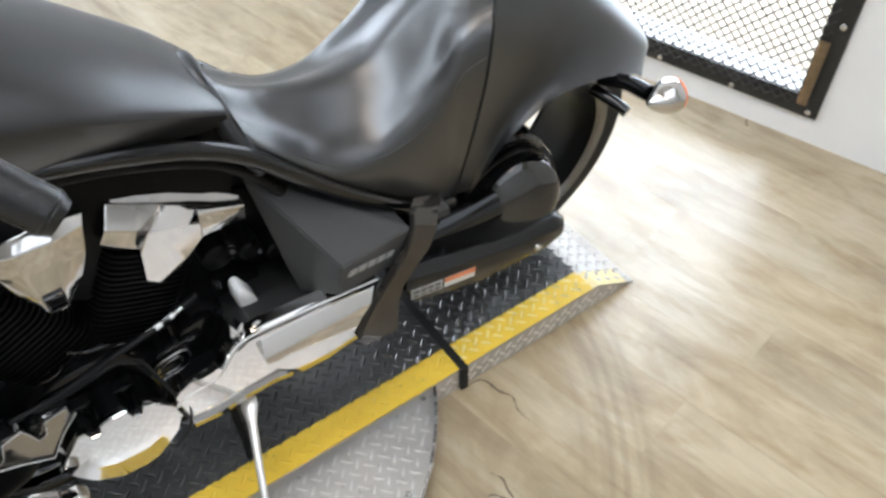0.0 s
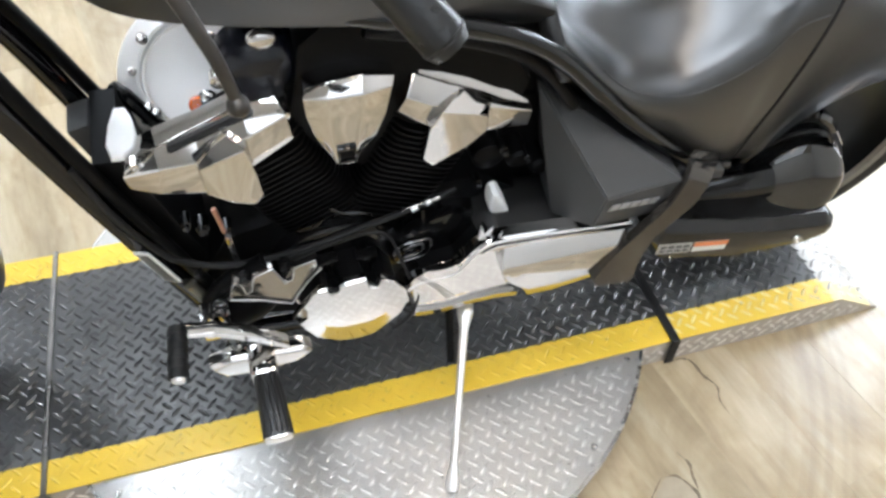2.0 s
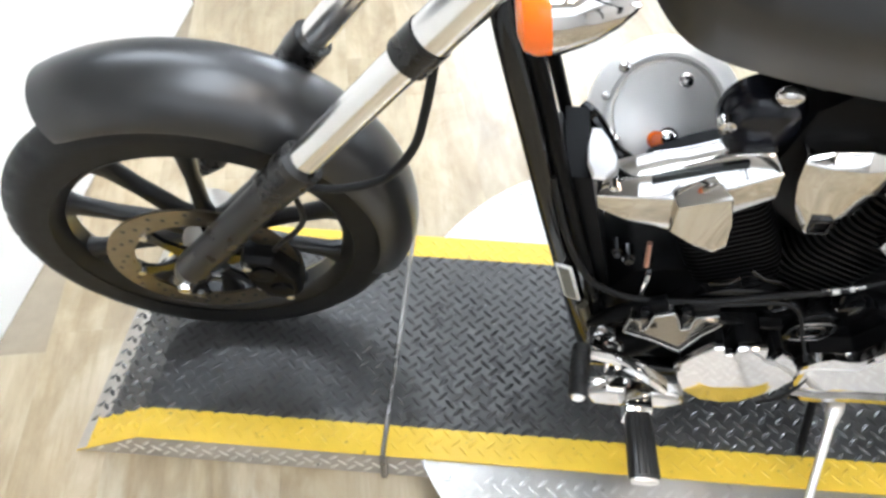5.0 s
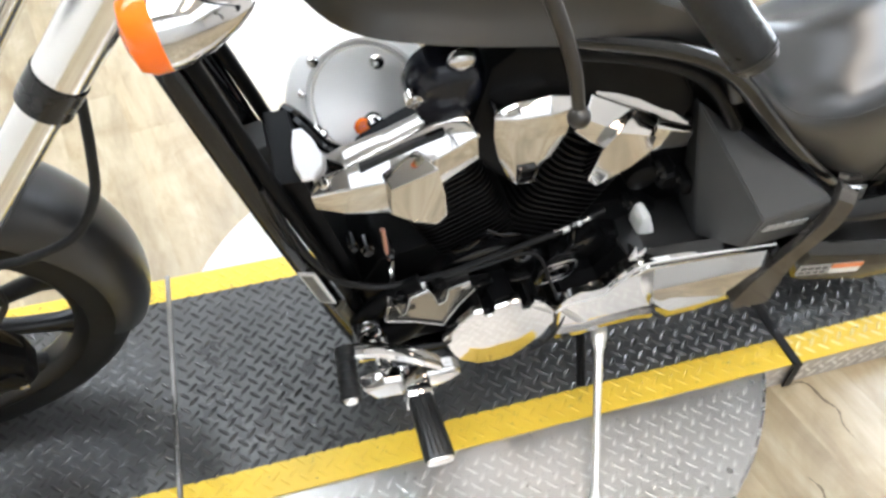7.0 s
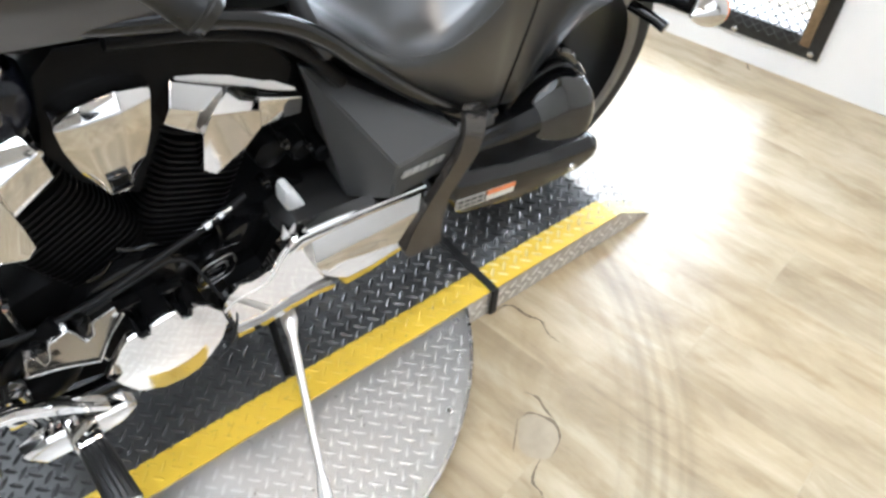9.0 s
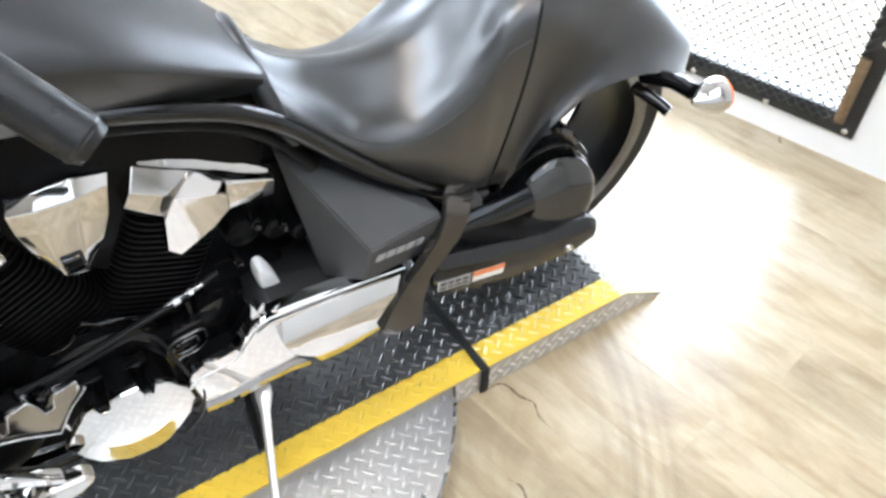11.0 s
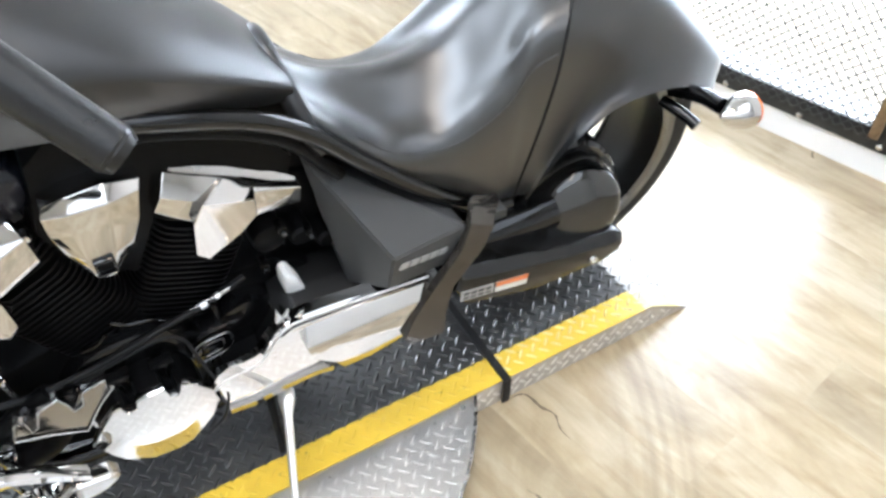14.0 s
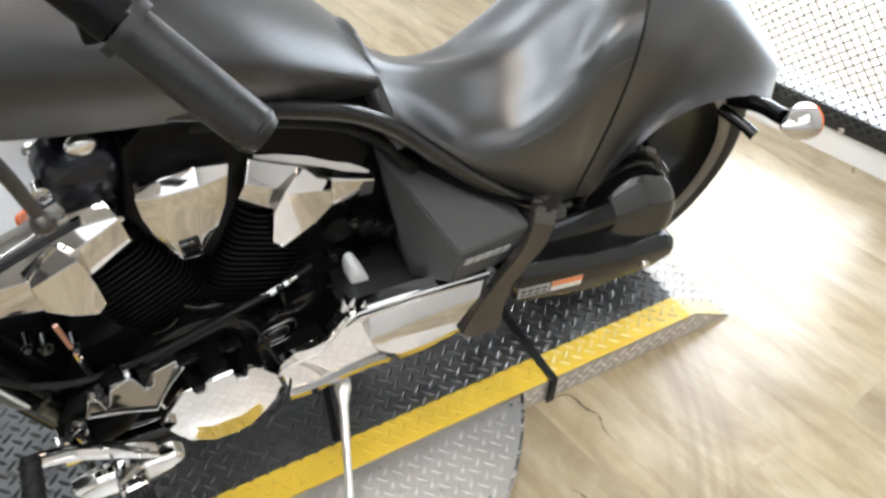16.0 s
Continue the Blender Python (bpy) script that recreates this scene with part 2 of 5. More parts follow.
# ---- mesh helpers ----
def part(name, bm, material, parent=None, label="", smooth=True):
    me = bpy.data.meshes.new(name)
    bmesh.ops.recalc_face_normals(bm, faces=bm.faces)
    bm.to_mesh(me)
    bm.free()
    me.materials.append(material)
    if smooth:
        for p in me.polygons:
            p.use_smooth = True
        me.set_sharp_from_angle(angle=radians(35 if smooth is True else smooth))
    ob = new(name, me)
    if parent:
        ob.parent = parent
    if label:
        tagged(ob, label)
    return ob


def empty(name, m, label, category, group=""):
    ob = new(name)
    ob.matrix_world = m
    return tagged(ob, label, category, group)


def loft(bm, rings, close=True, caps=True):
    """Joins rings of equal count into a skin."""
    vs = [[bm.verts.new(p) for p in r] for r in rings]
    n = len(vs[0])
    for a, b in zip(vs, vs[1:]):
        for i in range(n if close else n - 1):
            j = (i + 1) % n
            bm.faces.new((a[i], a[j], b[j], b[i]))
    if caps and close:
        bm.faces.new(vs[0][::-1])
        bm.faces.new(vs[-1])
    return bm


def spline(pts, k):
    """A Catmull-Rom curve through pts, with k steps a span."""
    P = [Vector(p) for p in pts]
    P = [2 * P[0] - P[1]] + P + [2 * P[-1] - P[-2]]
    out = []
    for i in range(1, len(P) - 2):
        for s in range(k):
            t = s / k
            a, b, c, d = P[i - 1 : i + 3]
            out.append(0.5 * (2 * b + (c - a) * t + (2 * a - 5 * b + 4 * c - d) * t * t + (3 * b - a - 3 * c + d) * t**3))
    return out + [P[-2]]


def tube(bm, pts, r, k=8, seg=12, bend=True):
    """A round tube along pts; r is a radius or one for each end."""
    C = spline(pts, k) if bend and len(pts) > 2 else [Vector(p) for p in pts]
    r0, r1 = r if isinstance(r, tuple) else (r, r)
    rings, side = [], None
    for i, c in enumerate(C):
        way = (C[min(i + 1, len(C) - 1)] - C[max(i - 1, 0)]).normalized()
        if side is None:
            side = way.orthogonal().normalized()
        side = (side - way * side.dot(way)).normalized()
        up = way.cross(side)
        rr = r0 + (r1 - r0) * i / (len(C) - 1)
        rings.append([c + rr * (math.cos(a) * side + math.sin(a) * up) for a in np.linspace(0, 2 * math.pi, seg, endpoint=False)])
    return loft(bm, rings)


def lathe(bm, profile, centre, seg=64, closed=False):
    """Turns a profile of (y, radius) about the y axis through centre."""
    cx, cy, cz = centre
    rings = []
    prof = profile + [profile[0]] if closed else profile
    for a in np.linspace(0, 2 * math.pi, seg, endpoint=False):
        rings.append([bm.verts.new((cx + r * math.cos(a), cy + y, cz + r * math.sin(a))) for y, r in profile])
    n = len(profile)
    for i in range(seg):
        a, b = rings[i], rings[(i + 1) % seg]
        for j in range(n if closed else n - 1):
            q = (j + 1) % n
            bm.faces.new((a[j], a[q], b[q], b[j]))
    return bm


def prism(bm, outline, y0, y1, inset=0.0, depth=0.0, bevel=0.0, drop=0.0, lift=0.0):
    """A plate of the outline (x, z) from y0 to y1; its y1 side is drawn in by inset over the depth, its upper edge lowered by drop and its lower edge raised by lift."""
    n = len(outline)
    c = sum((Vector(p) for p in outline), Vector((0, 0))) / n
    rows = [[(x, y0, z) for x, z in outline]]
    if inset:
        s = 1 if y1 > y0 else -1
        rows.append([(x, y1 - s * depth, z) for x, z in outline])
        small = []
        for i in range(n):
            a, p, b = Vector(outline[i - 1]), Vector(outline[i]), Vector(outline[(i + 1) % n])
            small.append(p + inset * ((a - p).normalized() + (b - p).normalized()).normalized())
        small = [(p if (Vector(o) - c).length > (Vector(p) - c).length else 2 * Vector(o) - Vector(p)) for p, o in zip(small, outline)]
        rows.append([(x, y1, z - (drop if z > c.y else -lift)) for x, z in small])
    else:
        rows.append([(x, y1, z) for x, z in outline])
    before = set(bm.edges)
    loft(bm, rows)
    if bevel:
        bmesh.ops.bevel(bm, geom=[e for e in bm.edges if e not in before], offset=bevel, segments=2, profile=0.6, affect="EDGES")
    return bm


def box(bm, lo, hi, bevel=0.0, m=None):
    fresh = bmesh.ops.create_cube(bm, size=1)["verts"]
    for v in fresh:
        v.co = Vector([l + (h - l) * (c + 0.5) for l, h, c in zip(lo, hi, v.co)])
    if bevel:
        edges = list({e for v in fresh for e in v.link_edges})
        fresh = bmesh.ops.bevel(bm, geom=edges, offset=bevel, segments=2, profile=0.6, affect="EDGES")["verts"] + [v for v in fresh if v.is_valid]
    if m:
        bmesh.ops.transform(bm, matrix=m, verts=list({v for v in fresh if v.is_valid}))
    return bm


def B():
    return bmesh.new()


# ---- the room ----
WALLDIR = Vector((-0.278, 1.0, 0)).normalized()
W0 = Vector((2.043, -0.216, 0))
# local frame of the end wall: u runs along it, v into the room, w up
WM = Matrix(((WALLDIR.x, -WALLDIR.y, 0, W0.x), (WALLDIR.y, WALLDIR.x, 0, W0.y), (0, 0, 1, 0), (0, 0, 0, 1)))
H = 3.1


def wall(name, boxes, m=None, material=None):
    bm = B()
    for lo, hi in boxes:
        box(bm, lo, hi, 0, m)
    return tagged(part(name, bm, material or WALL, smooth=False), kind="structure")


# end wall with its meshed opening (u 0.05 to 1.26, w 0.135 to 1.80)
wall("wall_east", [((-6, -0.15, 0), (0.05, 0, H)), ((1.26, -0.15, 0), (7, 0, H)), ((0.05, -0.15, 0), (1.26, 0, 0.135)), ((0.05, -0.15, 1.80), (1.26, 0, H))], WM)
wall("wall_west", [((-1.72, -5.2, 0), (-1.57, 1.46, 1.15))])
# far wall and return are a darker grey than the white walls
wall("wall_west_far", [((-4.65, -5.2, 0), (-4.5, 4.6, H))], None, mat("grey_wall", (0.14, 0.14, 0.14), 0.6, 0, 0.05, 6, 0.1, 120))
wall("wall_west_return", [((-1.75, 1.46, 0), (-1.58, 4.5, 1.15))], None, mat("grey_wall", (0.36, 0.36, 0.36), 0.6, 0, 0.05, 6, 0.1, 120))
# north wall with a wide window, added out of view for cool daylight
NX0, NX1, NZ0, NZ1 = -0.70, 0.68, 0.75, 2.75
wall("wall_north", [((-4.6, 4.5, 0), (NX0, 4.65, H)), ((NX1, 4.5, 0), (1.2, 4.65, H)), ((NX0, 4.5, 0), (NX1, 4.65, NZ0)), ((NX0, 4.5, NZ1), (NX1, 4.65, H))])
wall("wall_south", [((-4.6, -5.2, 0), (4.2, -5.05, H))], None, mat("pale_wall_paint", (0.80, 0.80, 0.79), 0.6, 0, 0.05, 6, 0.1, 120))
wall("ceiling", [((-4.7, -5.3, H), (4.4, 4.7, H + 0.12))])
wall("ground", [((-30, -30, -0.16), (30, 30, -0.10))], None, mat("pale_concrete", (0.45, 0.44, 0.42), 0.8, 0, 0.1, 3))
bm = B()
box(bm, (-4.6, -5.2, -0.08), (3.2, 4.6, -0.004))
floor = tagged(part("floor", bm, FLOORBASE, smooth=False), "light greyish wood-look plank floor with worn spots", kind="structure")

# meshed window guard
guard = empty("window_guard", WM, "dark steel window guard with diamond expanded mesh", "window guard")
bm = B()
for lo, hi in [((0.012, 0.0, 0.093), (1.30, 0.016, 0.160)), ((0.012, 0.0, 0.160), (0.085, 0.016, 1.83)), ((1.235, 0.0, 0.160), (1.30, 0.016, 1.83)), ((0.085, 0.0, 1.77), (1.235, 0.016, 1.83))]:
    box(bm, lo, hi, 0.003)
part("guard_frame", bm, DARKSTEEL, guard)
bm = B()
box(bm, (0.050, 0.016, 0.135), (0.080, 0.030, 0.345), 0.003)
part("hinge_bar", bm, mat("rusty_steel", (0.20, 0.14, 0.08), 0.5, 0.6, 0.4, 60), guard, "rusty brown hinge bar")
for u, w in [(0.040, 0.112), (0.283, 0.106), (0.533, 0.107), (0.79, 0.106), (1.05, 0.106), (0.036, 0.40), (0.036, 0.70), (0.036, 1.1)]:
    bm = B()
    lathe(bm, [(0.016, 0.0105), (0.020, 0.0095), (0.023, 0.005), (0.0235, 0.0005)], (u, 0, w), 14)
    part("bolt", bm, STEEL, guard)
bm = B()
PX, PZ = 0.034, 0.017


def strand(bm, a, b, t=0.0026):
    a, b = Vector(a), Vector(b)
    d = (b - a).normalized()
    n = Vector((-d.z, 0, d.x)) * t
    o = Vector((0, t, 0))
    v = [bm.verts.new(p) for p in (a + n, a - o, a - n, a + o, b + n, b - o, b - n, b + o)]
    for i in range(4):
        bm.faces.new((v[i], v[(i + 1) % 4], v[4 + (i + 1) % 4], v[4 + i]))


for i in range(37):
    for j in range(97):
        x, z = 0.075 + (i + 0.5 * (j % 2)) * PX, 0.124 + j * PZ
        if x < 1.25 and z < 1.78:
            strand(bm, (x, 0.0185, z), (x + PX / 2, 0.0185, z + PZ))
            strand(bm, (x, 0.0185, z), (x - PX / 2, 0.0185, z + PZ))
part("expanded_mesh", bm, DARKSTEEL, guard)

bm = B()
box(bm, (0.05, -0.085, 0.135), (1.26, -0.075, 1.80))
glassm = bpy.data.materials.new("window_glass")
glassm.use_nodes = True
gb = glassm.node_tree.nodes["Principled BSDF"]
gb.inputs["Transmission Weight"].default_value, gb.inputs["Roughness"].default_value, gb.inputs["IOR"].default_value = 1.0, 0.0, 1.02
pane = part("window_1", bm, glassm, smooth=False)
pane.matrix_world = WM
pane.visible_shadow = False
tagged(pane, kind="structure")

# bright overcast day outside
daym = bpy.data.materials.new("bright_outdoors")
daym.use_nodes = True
dn = daym.node_tree.nodes
em = dn.new("ShaderNodeEmission")
em.inputs[0].default_value, em.inputs[1].default_value = (0.93, 0.97, 1.0, 1), DAY
daym.node_tree.links.new(em.outputs[0], dn["Material Output"].inputs[0])
bm = B()
box(bm, (-3, -1.60, -0.1), (5, -1.55, 4))
back = part("backdrop", bm, daym, smooth=False)
back.matrix_world = WM
tagged(back, kind="structure")

# glowing sheet behind the added north window
bm = B()
box(bm, (NX0 - 1.5, 5.6, -0.1), (NX1 + 1.5, 5.65, 4.0))
tagged(part("backdrop", bm, daym, smooth=False), kind="structure")
win = empty("shop_window", pose(0, 4.56, 0), "added unseen window, white framed with two panes", "window")
bm = B()
for lo, hi in [((NX0, -0.03, NZ0), (NX1, 0.03, NZ0 + 0.05)), ((NX0, -0.03, NZ1 - 0.05), (NX1, 0.03, NZ1)), ((NX0, -0.03, NZ0 + 0.05), (NX0 + 0.05, 0.03, NZ1 - 0.05)), ((NX1 - 0.05, -0.03, NZ0 + 0.05), (NX1, 0.03, NZ1 - 0.05)), ((-0.04, -0.03, NZ0 + 0.05), (0.02, 0.03, NZ1 - 0.05))]:
    box(bm, lo, hi, 0.004)
part("window_frame", bm, WHITEP, win)
for x0, x1 in ((NX0 + 0.05, -0.04), (0.02, NX1 - 0.05)):
    bm = B()
    box(bm, (x0, -0.004, NZ0 + 0.05), (x1, 0.004, NZ1 - 0.05))
    part("pane", bm, glassm, win, smooth=False).visible_shadow = False

# ceiling lamps, all added and out of view, for room light and highlights
def lamp_material(name, colour, strength):
    m = bpy.data.materials.new(name)
    m.use_nodes = True
    e = m.node_tree.nodes.new("ShaderNodeEmission")
    e.inputs[0].default_value, e.inputs[1].default_value = (*colour, 1), strength
    m.node_tree.links.new(e.outputs[0], m.node_tree.nodes["Material Output"].inputs[0])
    return m


def strip_lamp(places, colour, label, strength, hx, hy):
    """Added ceiling fixtures with a glowing diffuser, all alike."""
    lamp = empty("ceiling_light", pose(0, 0, H), label, "ceiling light", "ceiling lights")
    bm = B()
    e = 0.018
    for lo, hi in [((-hx - e, -hy - e, -0.07), (hx + e, -hy, 0)), ((-hx - e, hy, -0.07), (hx + e, hy + e, 0)), ((-hx - e, -hy, -0.07), (-hx, hy, 0)), ((hx, -hy, -0.07), (hx + e, hy, 0))]:
        box(bm, lo, hi, 0.003)
    part("frame", bm, WHITEP, lamp)
    bm = B()
    box(bm, (-hx, -hy, -0.062), (hx, hy, -0.048))
    part("diffuser", bm, lamp_material("lit_diffuser", colour, strength), lamp, "glowing diffuser", smooth=False)
    for x, y, a in places[1:]:
        copy_thing(lamp, pose(x, y, H, 0, 0, a))
    x, y, a = places[0]
    lamp.matrix_world = pose(x, y, H, 0, 0, a)


# warm strips stand in for the warm highlight on the saddle
strip_lamp([(0.32, -0.6, 90), (0.95, -2.3, 68)], (1.0, 0.80, 0.62), "added warm strip light for the saddle highlight, lit", 26.0, 0.8, 0.085)
strip_lamp([(-0.42, -0.45, 90), (-1.7, 1.3, 0)], (0.95, 0.98, 1.0), "added bright cool ceiling panel for broad highlights, lit", 12.5, 1.0, 0.42)
# near-continuous panels added so chrome reflects an evenly white ceiling
strip_lamp([(x, y, 90) for x in (-1.0, 0.3, 1.5) for y in (-4.2, -2.8, -1.4, 0.2, 1.75, 3.1) if not (y > 0 and x == 1.5 or y in (-1.4, 0.2) and x < 1.0 or y == 1.75 and x in (-2.3, -1.0))], (0.96, 0.98, 1.0), "added cool ceiling panel for room light and white reflections, lit", LAMP, 0.64, 0.62)

# ---- the display turntable ----
TOP = 0.08
TX = [-1.286, -1.135, 1.062, 1.20]
YIN = 0.232


def top_z(x):
    if x < TX[1]:
        return TOP * (x - TX[0]) / (TX[1] - TX[0])
    if x > TX[2]:
        return TOP * (TX[3] - x) / (TX[3] - TX[2])
    return TOP


def sheet(bm, xs, y0, y1, lift, thick=0.002):
    """A thin sheet that follows the tracks' top."""
    loft(bm, [[(x, y0, top_z(x) + lift), (x, y1, top_z(x) + lift), (x, y1, top_z(x) + lift - thick), (x, y0, top_z(x) + lift - thick)] for x in xs])


def lozenge(bm, x, y, z, turn, length, w, h, up=None):
    """One raised rib of tread plate."""
    c, s = math.cos(turn), math.sin(turn)
    pts = [(-length, 0, 0), (-length * 0.4, -w, 0), (length * 0.4, -w, 0), (length, 0, 0), (length * 0.4, w, 0), (-length * 0.4, w, 0), (-length * 0.5, 0, h), (length * 0.5, 0, h)]
    v = []
    for a, b, d in pts:
        p = Vector((x + a * c - b * s, y + a * s + b * c, z + d))
        if up:
            p = up(a * c - b * s, a * s + b * c, d)
        v.append(bm.verts.new(p))
    for f in ((0, 1, 6), (1, 2, 7, 6), (2, 3, 7), (3, 4, 7), (4, 5, 6, 7), (5, 0, 6)):
        bm.faces.new([v[i] for i in f])


CELL = 0.0245
DIAG = CELL / math.sqrt(2)


def lattice():
    """The ribs' places: rows at half a right angle to the tracks, each rib pointing at its neighbour's middle."""
    for i in range(-92, 92):
        for j in range(-92, 92):
            x, y = (i - j) * DIAG, (i + j) * DIAG
            if abs(x) < 1.32 and abs(y) < 0.66:
                yield x, y, 45 if (i + j) % 2 else -45


def treads(name, material, parent, keep, height, label="", tall=0.0015):
    bm = B()
    for x, y, turn in lattice():
        if keep(x, y):
            lozenge(bm, x, y, height(x, y) - 0.0005, radians(turn), 0.0175, 0.0052, tall)
    ob = part(name, bm, material, parent, label)
    return tagged(ob, kind="stuff")


table = empty("motorcycle_turntable", pose(0, 0, 0), "tread plate motorcycle turntable painted black with yellow edges, on floor", "turntable")
for name, x0, x1 in (("front_track", TX[0], -0.646), ("centre_track", -0.640, 0.640), ("rear_track", 0.646, TX[3])):
    bm = B()
    xs = [x for x in (x0, *(t for t in TX[1:3] if x0 < t < x1), x1)]
    loft(bm, [[(x, -0.298, max(top_z(x) - 0.002, 0.001)), (x, 0.298, max(top_z(x) - 0.002, 0.001)), (x, 0.298, 0), (x, -0.298, 0)] for x in xs])
    track = part(name, bm, ALUSIDE, table, "bare aluminium tread plate track body", smooth=False)
    # painted top
    hi = min(x1, TX[2] - 0.02)
    xs = [x for x in (x0, *(t for t in TX[1:3] if x0 < t < hi), hi)]
    bm = B()
    sheet(bm, xs, -YIN, YIN, 0.0)
    part("black_top", bm, BLACKPLATE, track, "worn black paint", smooth=False)
    for s in (-1, 1):
        bm = B()
        lo, up = sorted((s * YIN, s * 0.3))
        sheet(bm, xs, lo, up, 0.0005, 0.003)
        part("yellow_edge", bm, YELLOW, track, "scuffed yellow paint", smooth=False)
    if x1 > 1:
        bm = B()
        sheet(bm, [hi, TX[2], x1], -0.3, 0.3, 0.0)
        part("end_flap", bm, FLAP, track, "bare aluminium tread plate", smooth=False)
        for s in (-1, 1):
            bm = B()
            lo, up = sorted((s * (YIN + 0.012), s * 0.3))
            sheet(bm, [hi, TX[2], x1 - 0.03], lo, up, 0.0008, 0.002)
            part("faded_edge", bm, FADED, track, "pale worn yellow paint", smooth=False)


def worn(x, y):
    """The irregular area under the front wheel with a darker plate and lower ribs."""
    e = 0.035 * noise.noise((x * 9, y * 9, 0.3))
    return -1.125 + e < x < -0.70 + 2 * e and -0.215 + e < y < 0.17 + e


bm = B()
step = 0.0075
for i in range(int(0.55 / step)):
    for j in range(int(0.46 / step)):
        x, y = -1.15 + i * step, -0.225 + j * step
        if worn(x + step / 2, y + step / 2):
            bm.faces.new([bm.verts.new((x + a * step, y + c * step, TOP + 0.0006)) for a, c in ((0, 0), (1, 0), (1, 1), (0, 1))])
bmesh.ops.remove_doubles(bm, verts=bm.verts, dist=0.0005)
part("dark_patch", bm, DARKPATCH, table, "darker irregular patch of the plate under the front wheel", smooth=False)
treads("tread_ribs", BLACKRIB, table, lambda x, y: abs(y) < YIN - 0.006 and TX[0] + 0.02 < x < TX[2] - 0.02 and abs(abs(x) - 0.643) > 0.012 and not worn(x, y), lambda x, y: top_z(x), "worn black raised ribs", 0.0029)
treads("low_ribs", BLACKRIB, table, lambda x, y: abs(y) < YIN - 0.006 and x < -0.66 and worn(x, y), lambda x, y: TOP + 0.0008, "lower ribs within the darker patch", 0.0014)
# rear ribs carry the window highlight in their colour
treads("rear_edge_ribs", YELLOWSHEEN, table, lambda x, y: YIN + 0.004 < abs(y) < 0.29 and 0.655 < x < TX[2] - 0.02, lambda x, y: top_z(x), "yellow raised ribs paled by painted window sheen, with bare specks", 0.0034)
treads("edge_ribs", YELLOW, table, lambda x, y: YIN + 0.004 < abs(y) < 0.29 and TX[0] + 0.03 < x < 0.655 and abs(abs(x) - 0.643) > 0.012, lambda x, y: top_z(x), "yellow raised ribs", 0.0026)
treads("flap_ribs", ALU, table, lambda x, y: abs(y) < 0.29 and TX[2] - 0.01 < x < TX[3] - 0.015, lambda x, y: top_z(x), "bare raised ribs", 0.0032)
# ribs of the upright sides, coloured lighter to paint in their catch-light
bm = B()
for s in (-1, 1):
    for x, z, turn in lattice():
        if 0.012 < z < top_z(x) - 0.012 and abs(abs(x) - 0.643) > 0.012:
            lozenge(bm, 0, 0, 0, radians(turn), 0.0165, 0.0046, 0.0028, lambda a, b, d, x=x, z=z, s=s: Vector((x + a, s * (0.2975 + d), z + b)))
tagged(part("side_ribs", bm, RIBLIGHT, table, "metal raised ribs, lightened to bring out the relief"), kind="stuff")
# turning disc under the tracks
RD = 0.642
bm = B()
lathe(bm, [(0, 0.30), (0, RD), (0.005, RD), (0.005, RD - 0.03), (0.03, RD - 0.04), (TOP - 0.006, RD - 0.02), (TOP - 0.006, 0.30)], (0, 0, 0), 128, True)
bmesh.ops.transform(bm, matrix=Matrix.Rotation(radians(90), 4, "X"), verts=bm.verts)
for v in bm.verts:
    v.co.z = TOP - 0.004 - v.co.z
disc = part("turning_disc", bm, ALU, table, "round aluminium tread plate disc", smooth=30)
bm = B()
lathe(bm, [(0.0, RD - 0.006), (0.0, RD + 0.001), (0.006, RD + 0.001), (0.006, RD - 0.006)], (0, 0, 0), 128, True)
bmesh.ops.transform(bm, matrix=Matrix.Translation((0, 0, TOP - 0.0085)) @ Matrix.Rotation(radians(90), 4, "X"), verts=bm.verts)
part("disc_rim", bm, STEEL, table, "bright worn rim of the disc")
treads("disc_ribs", DISCRIB, table, lambda x, y: abs(y) > 0.312 and math.hypot(x, y) < RD - 0.018, lambda x, y: TOP - 0.004, "bare raised ribs", 0.0016)
for s in (-1, 1):
    for a in (20, 52, 75, 105, 128, 160) if s > 0 else (-31, -52, -75, -105, -128, -147):
        p = Vector((math.cos(radians(a)) * (RD - 0.03), math.sin(radians(a)) * (RD - 0.03), TOP - 0.003))
        if abs(p.y) > 0.31:
            bm = B()
            bmesh.ops.create_cone(bm, cap_ends=True, segments=12, radius1=0.008, radius2=0.006, depth=0.004, matrix=Matrix.Translation(p))
            part("screw", bm, STEEL, table)
bm = B()
tube(bm, [(-0.643, -0.303, TOP + 0.003), (-0.643, -0.1, TOP + 0.004), (-0.643, 0.303, TOP + 0.003)], 0.0055, k=4, seg=10)
tube(bm, [(-0.643, -0.303, TOP + 0.003), (-0.643, -0.303, 0.004)], 0.007, bend=False, seg=8)
part("hinge_rod", bm, DARKROD, table, "worn dark steel hinge rod")
bm = B()
box(bm, (0.634, -0.304, TOP + 0.001), (0.654, 0.304, TOP + 0.006), 0.002)
box(bm, (0.634, -0.309, 0.002), (0.654, -0.3035, TOP + 0.006), 0.002)
part("rubber_strip", bm, RUBBER, table, "black rubber strip over the joint")

# ---- the motorcycle ----
LEAN = radians(7.0)
bike = empty("motorcycle", Matrix.Translation((0, 0, TOP)) @ Matrix.Rotation(LEAN, 4, "X"),
             "satin black chopper motorcycle with chrome engine covers on its stand", "motorcycle")
FA, RA = Vector((-0.985, 0.0, 0.352)), Vector((0.900, 0.0, 0.349))
AX = Vector((0.621, 0, 0.784)).normalized()
P0 = Vector((-0.50, 0, 0.93))
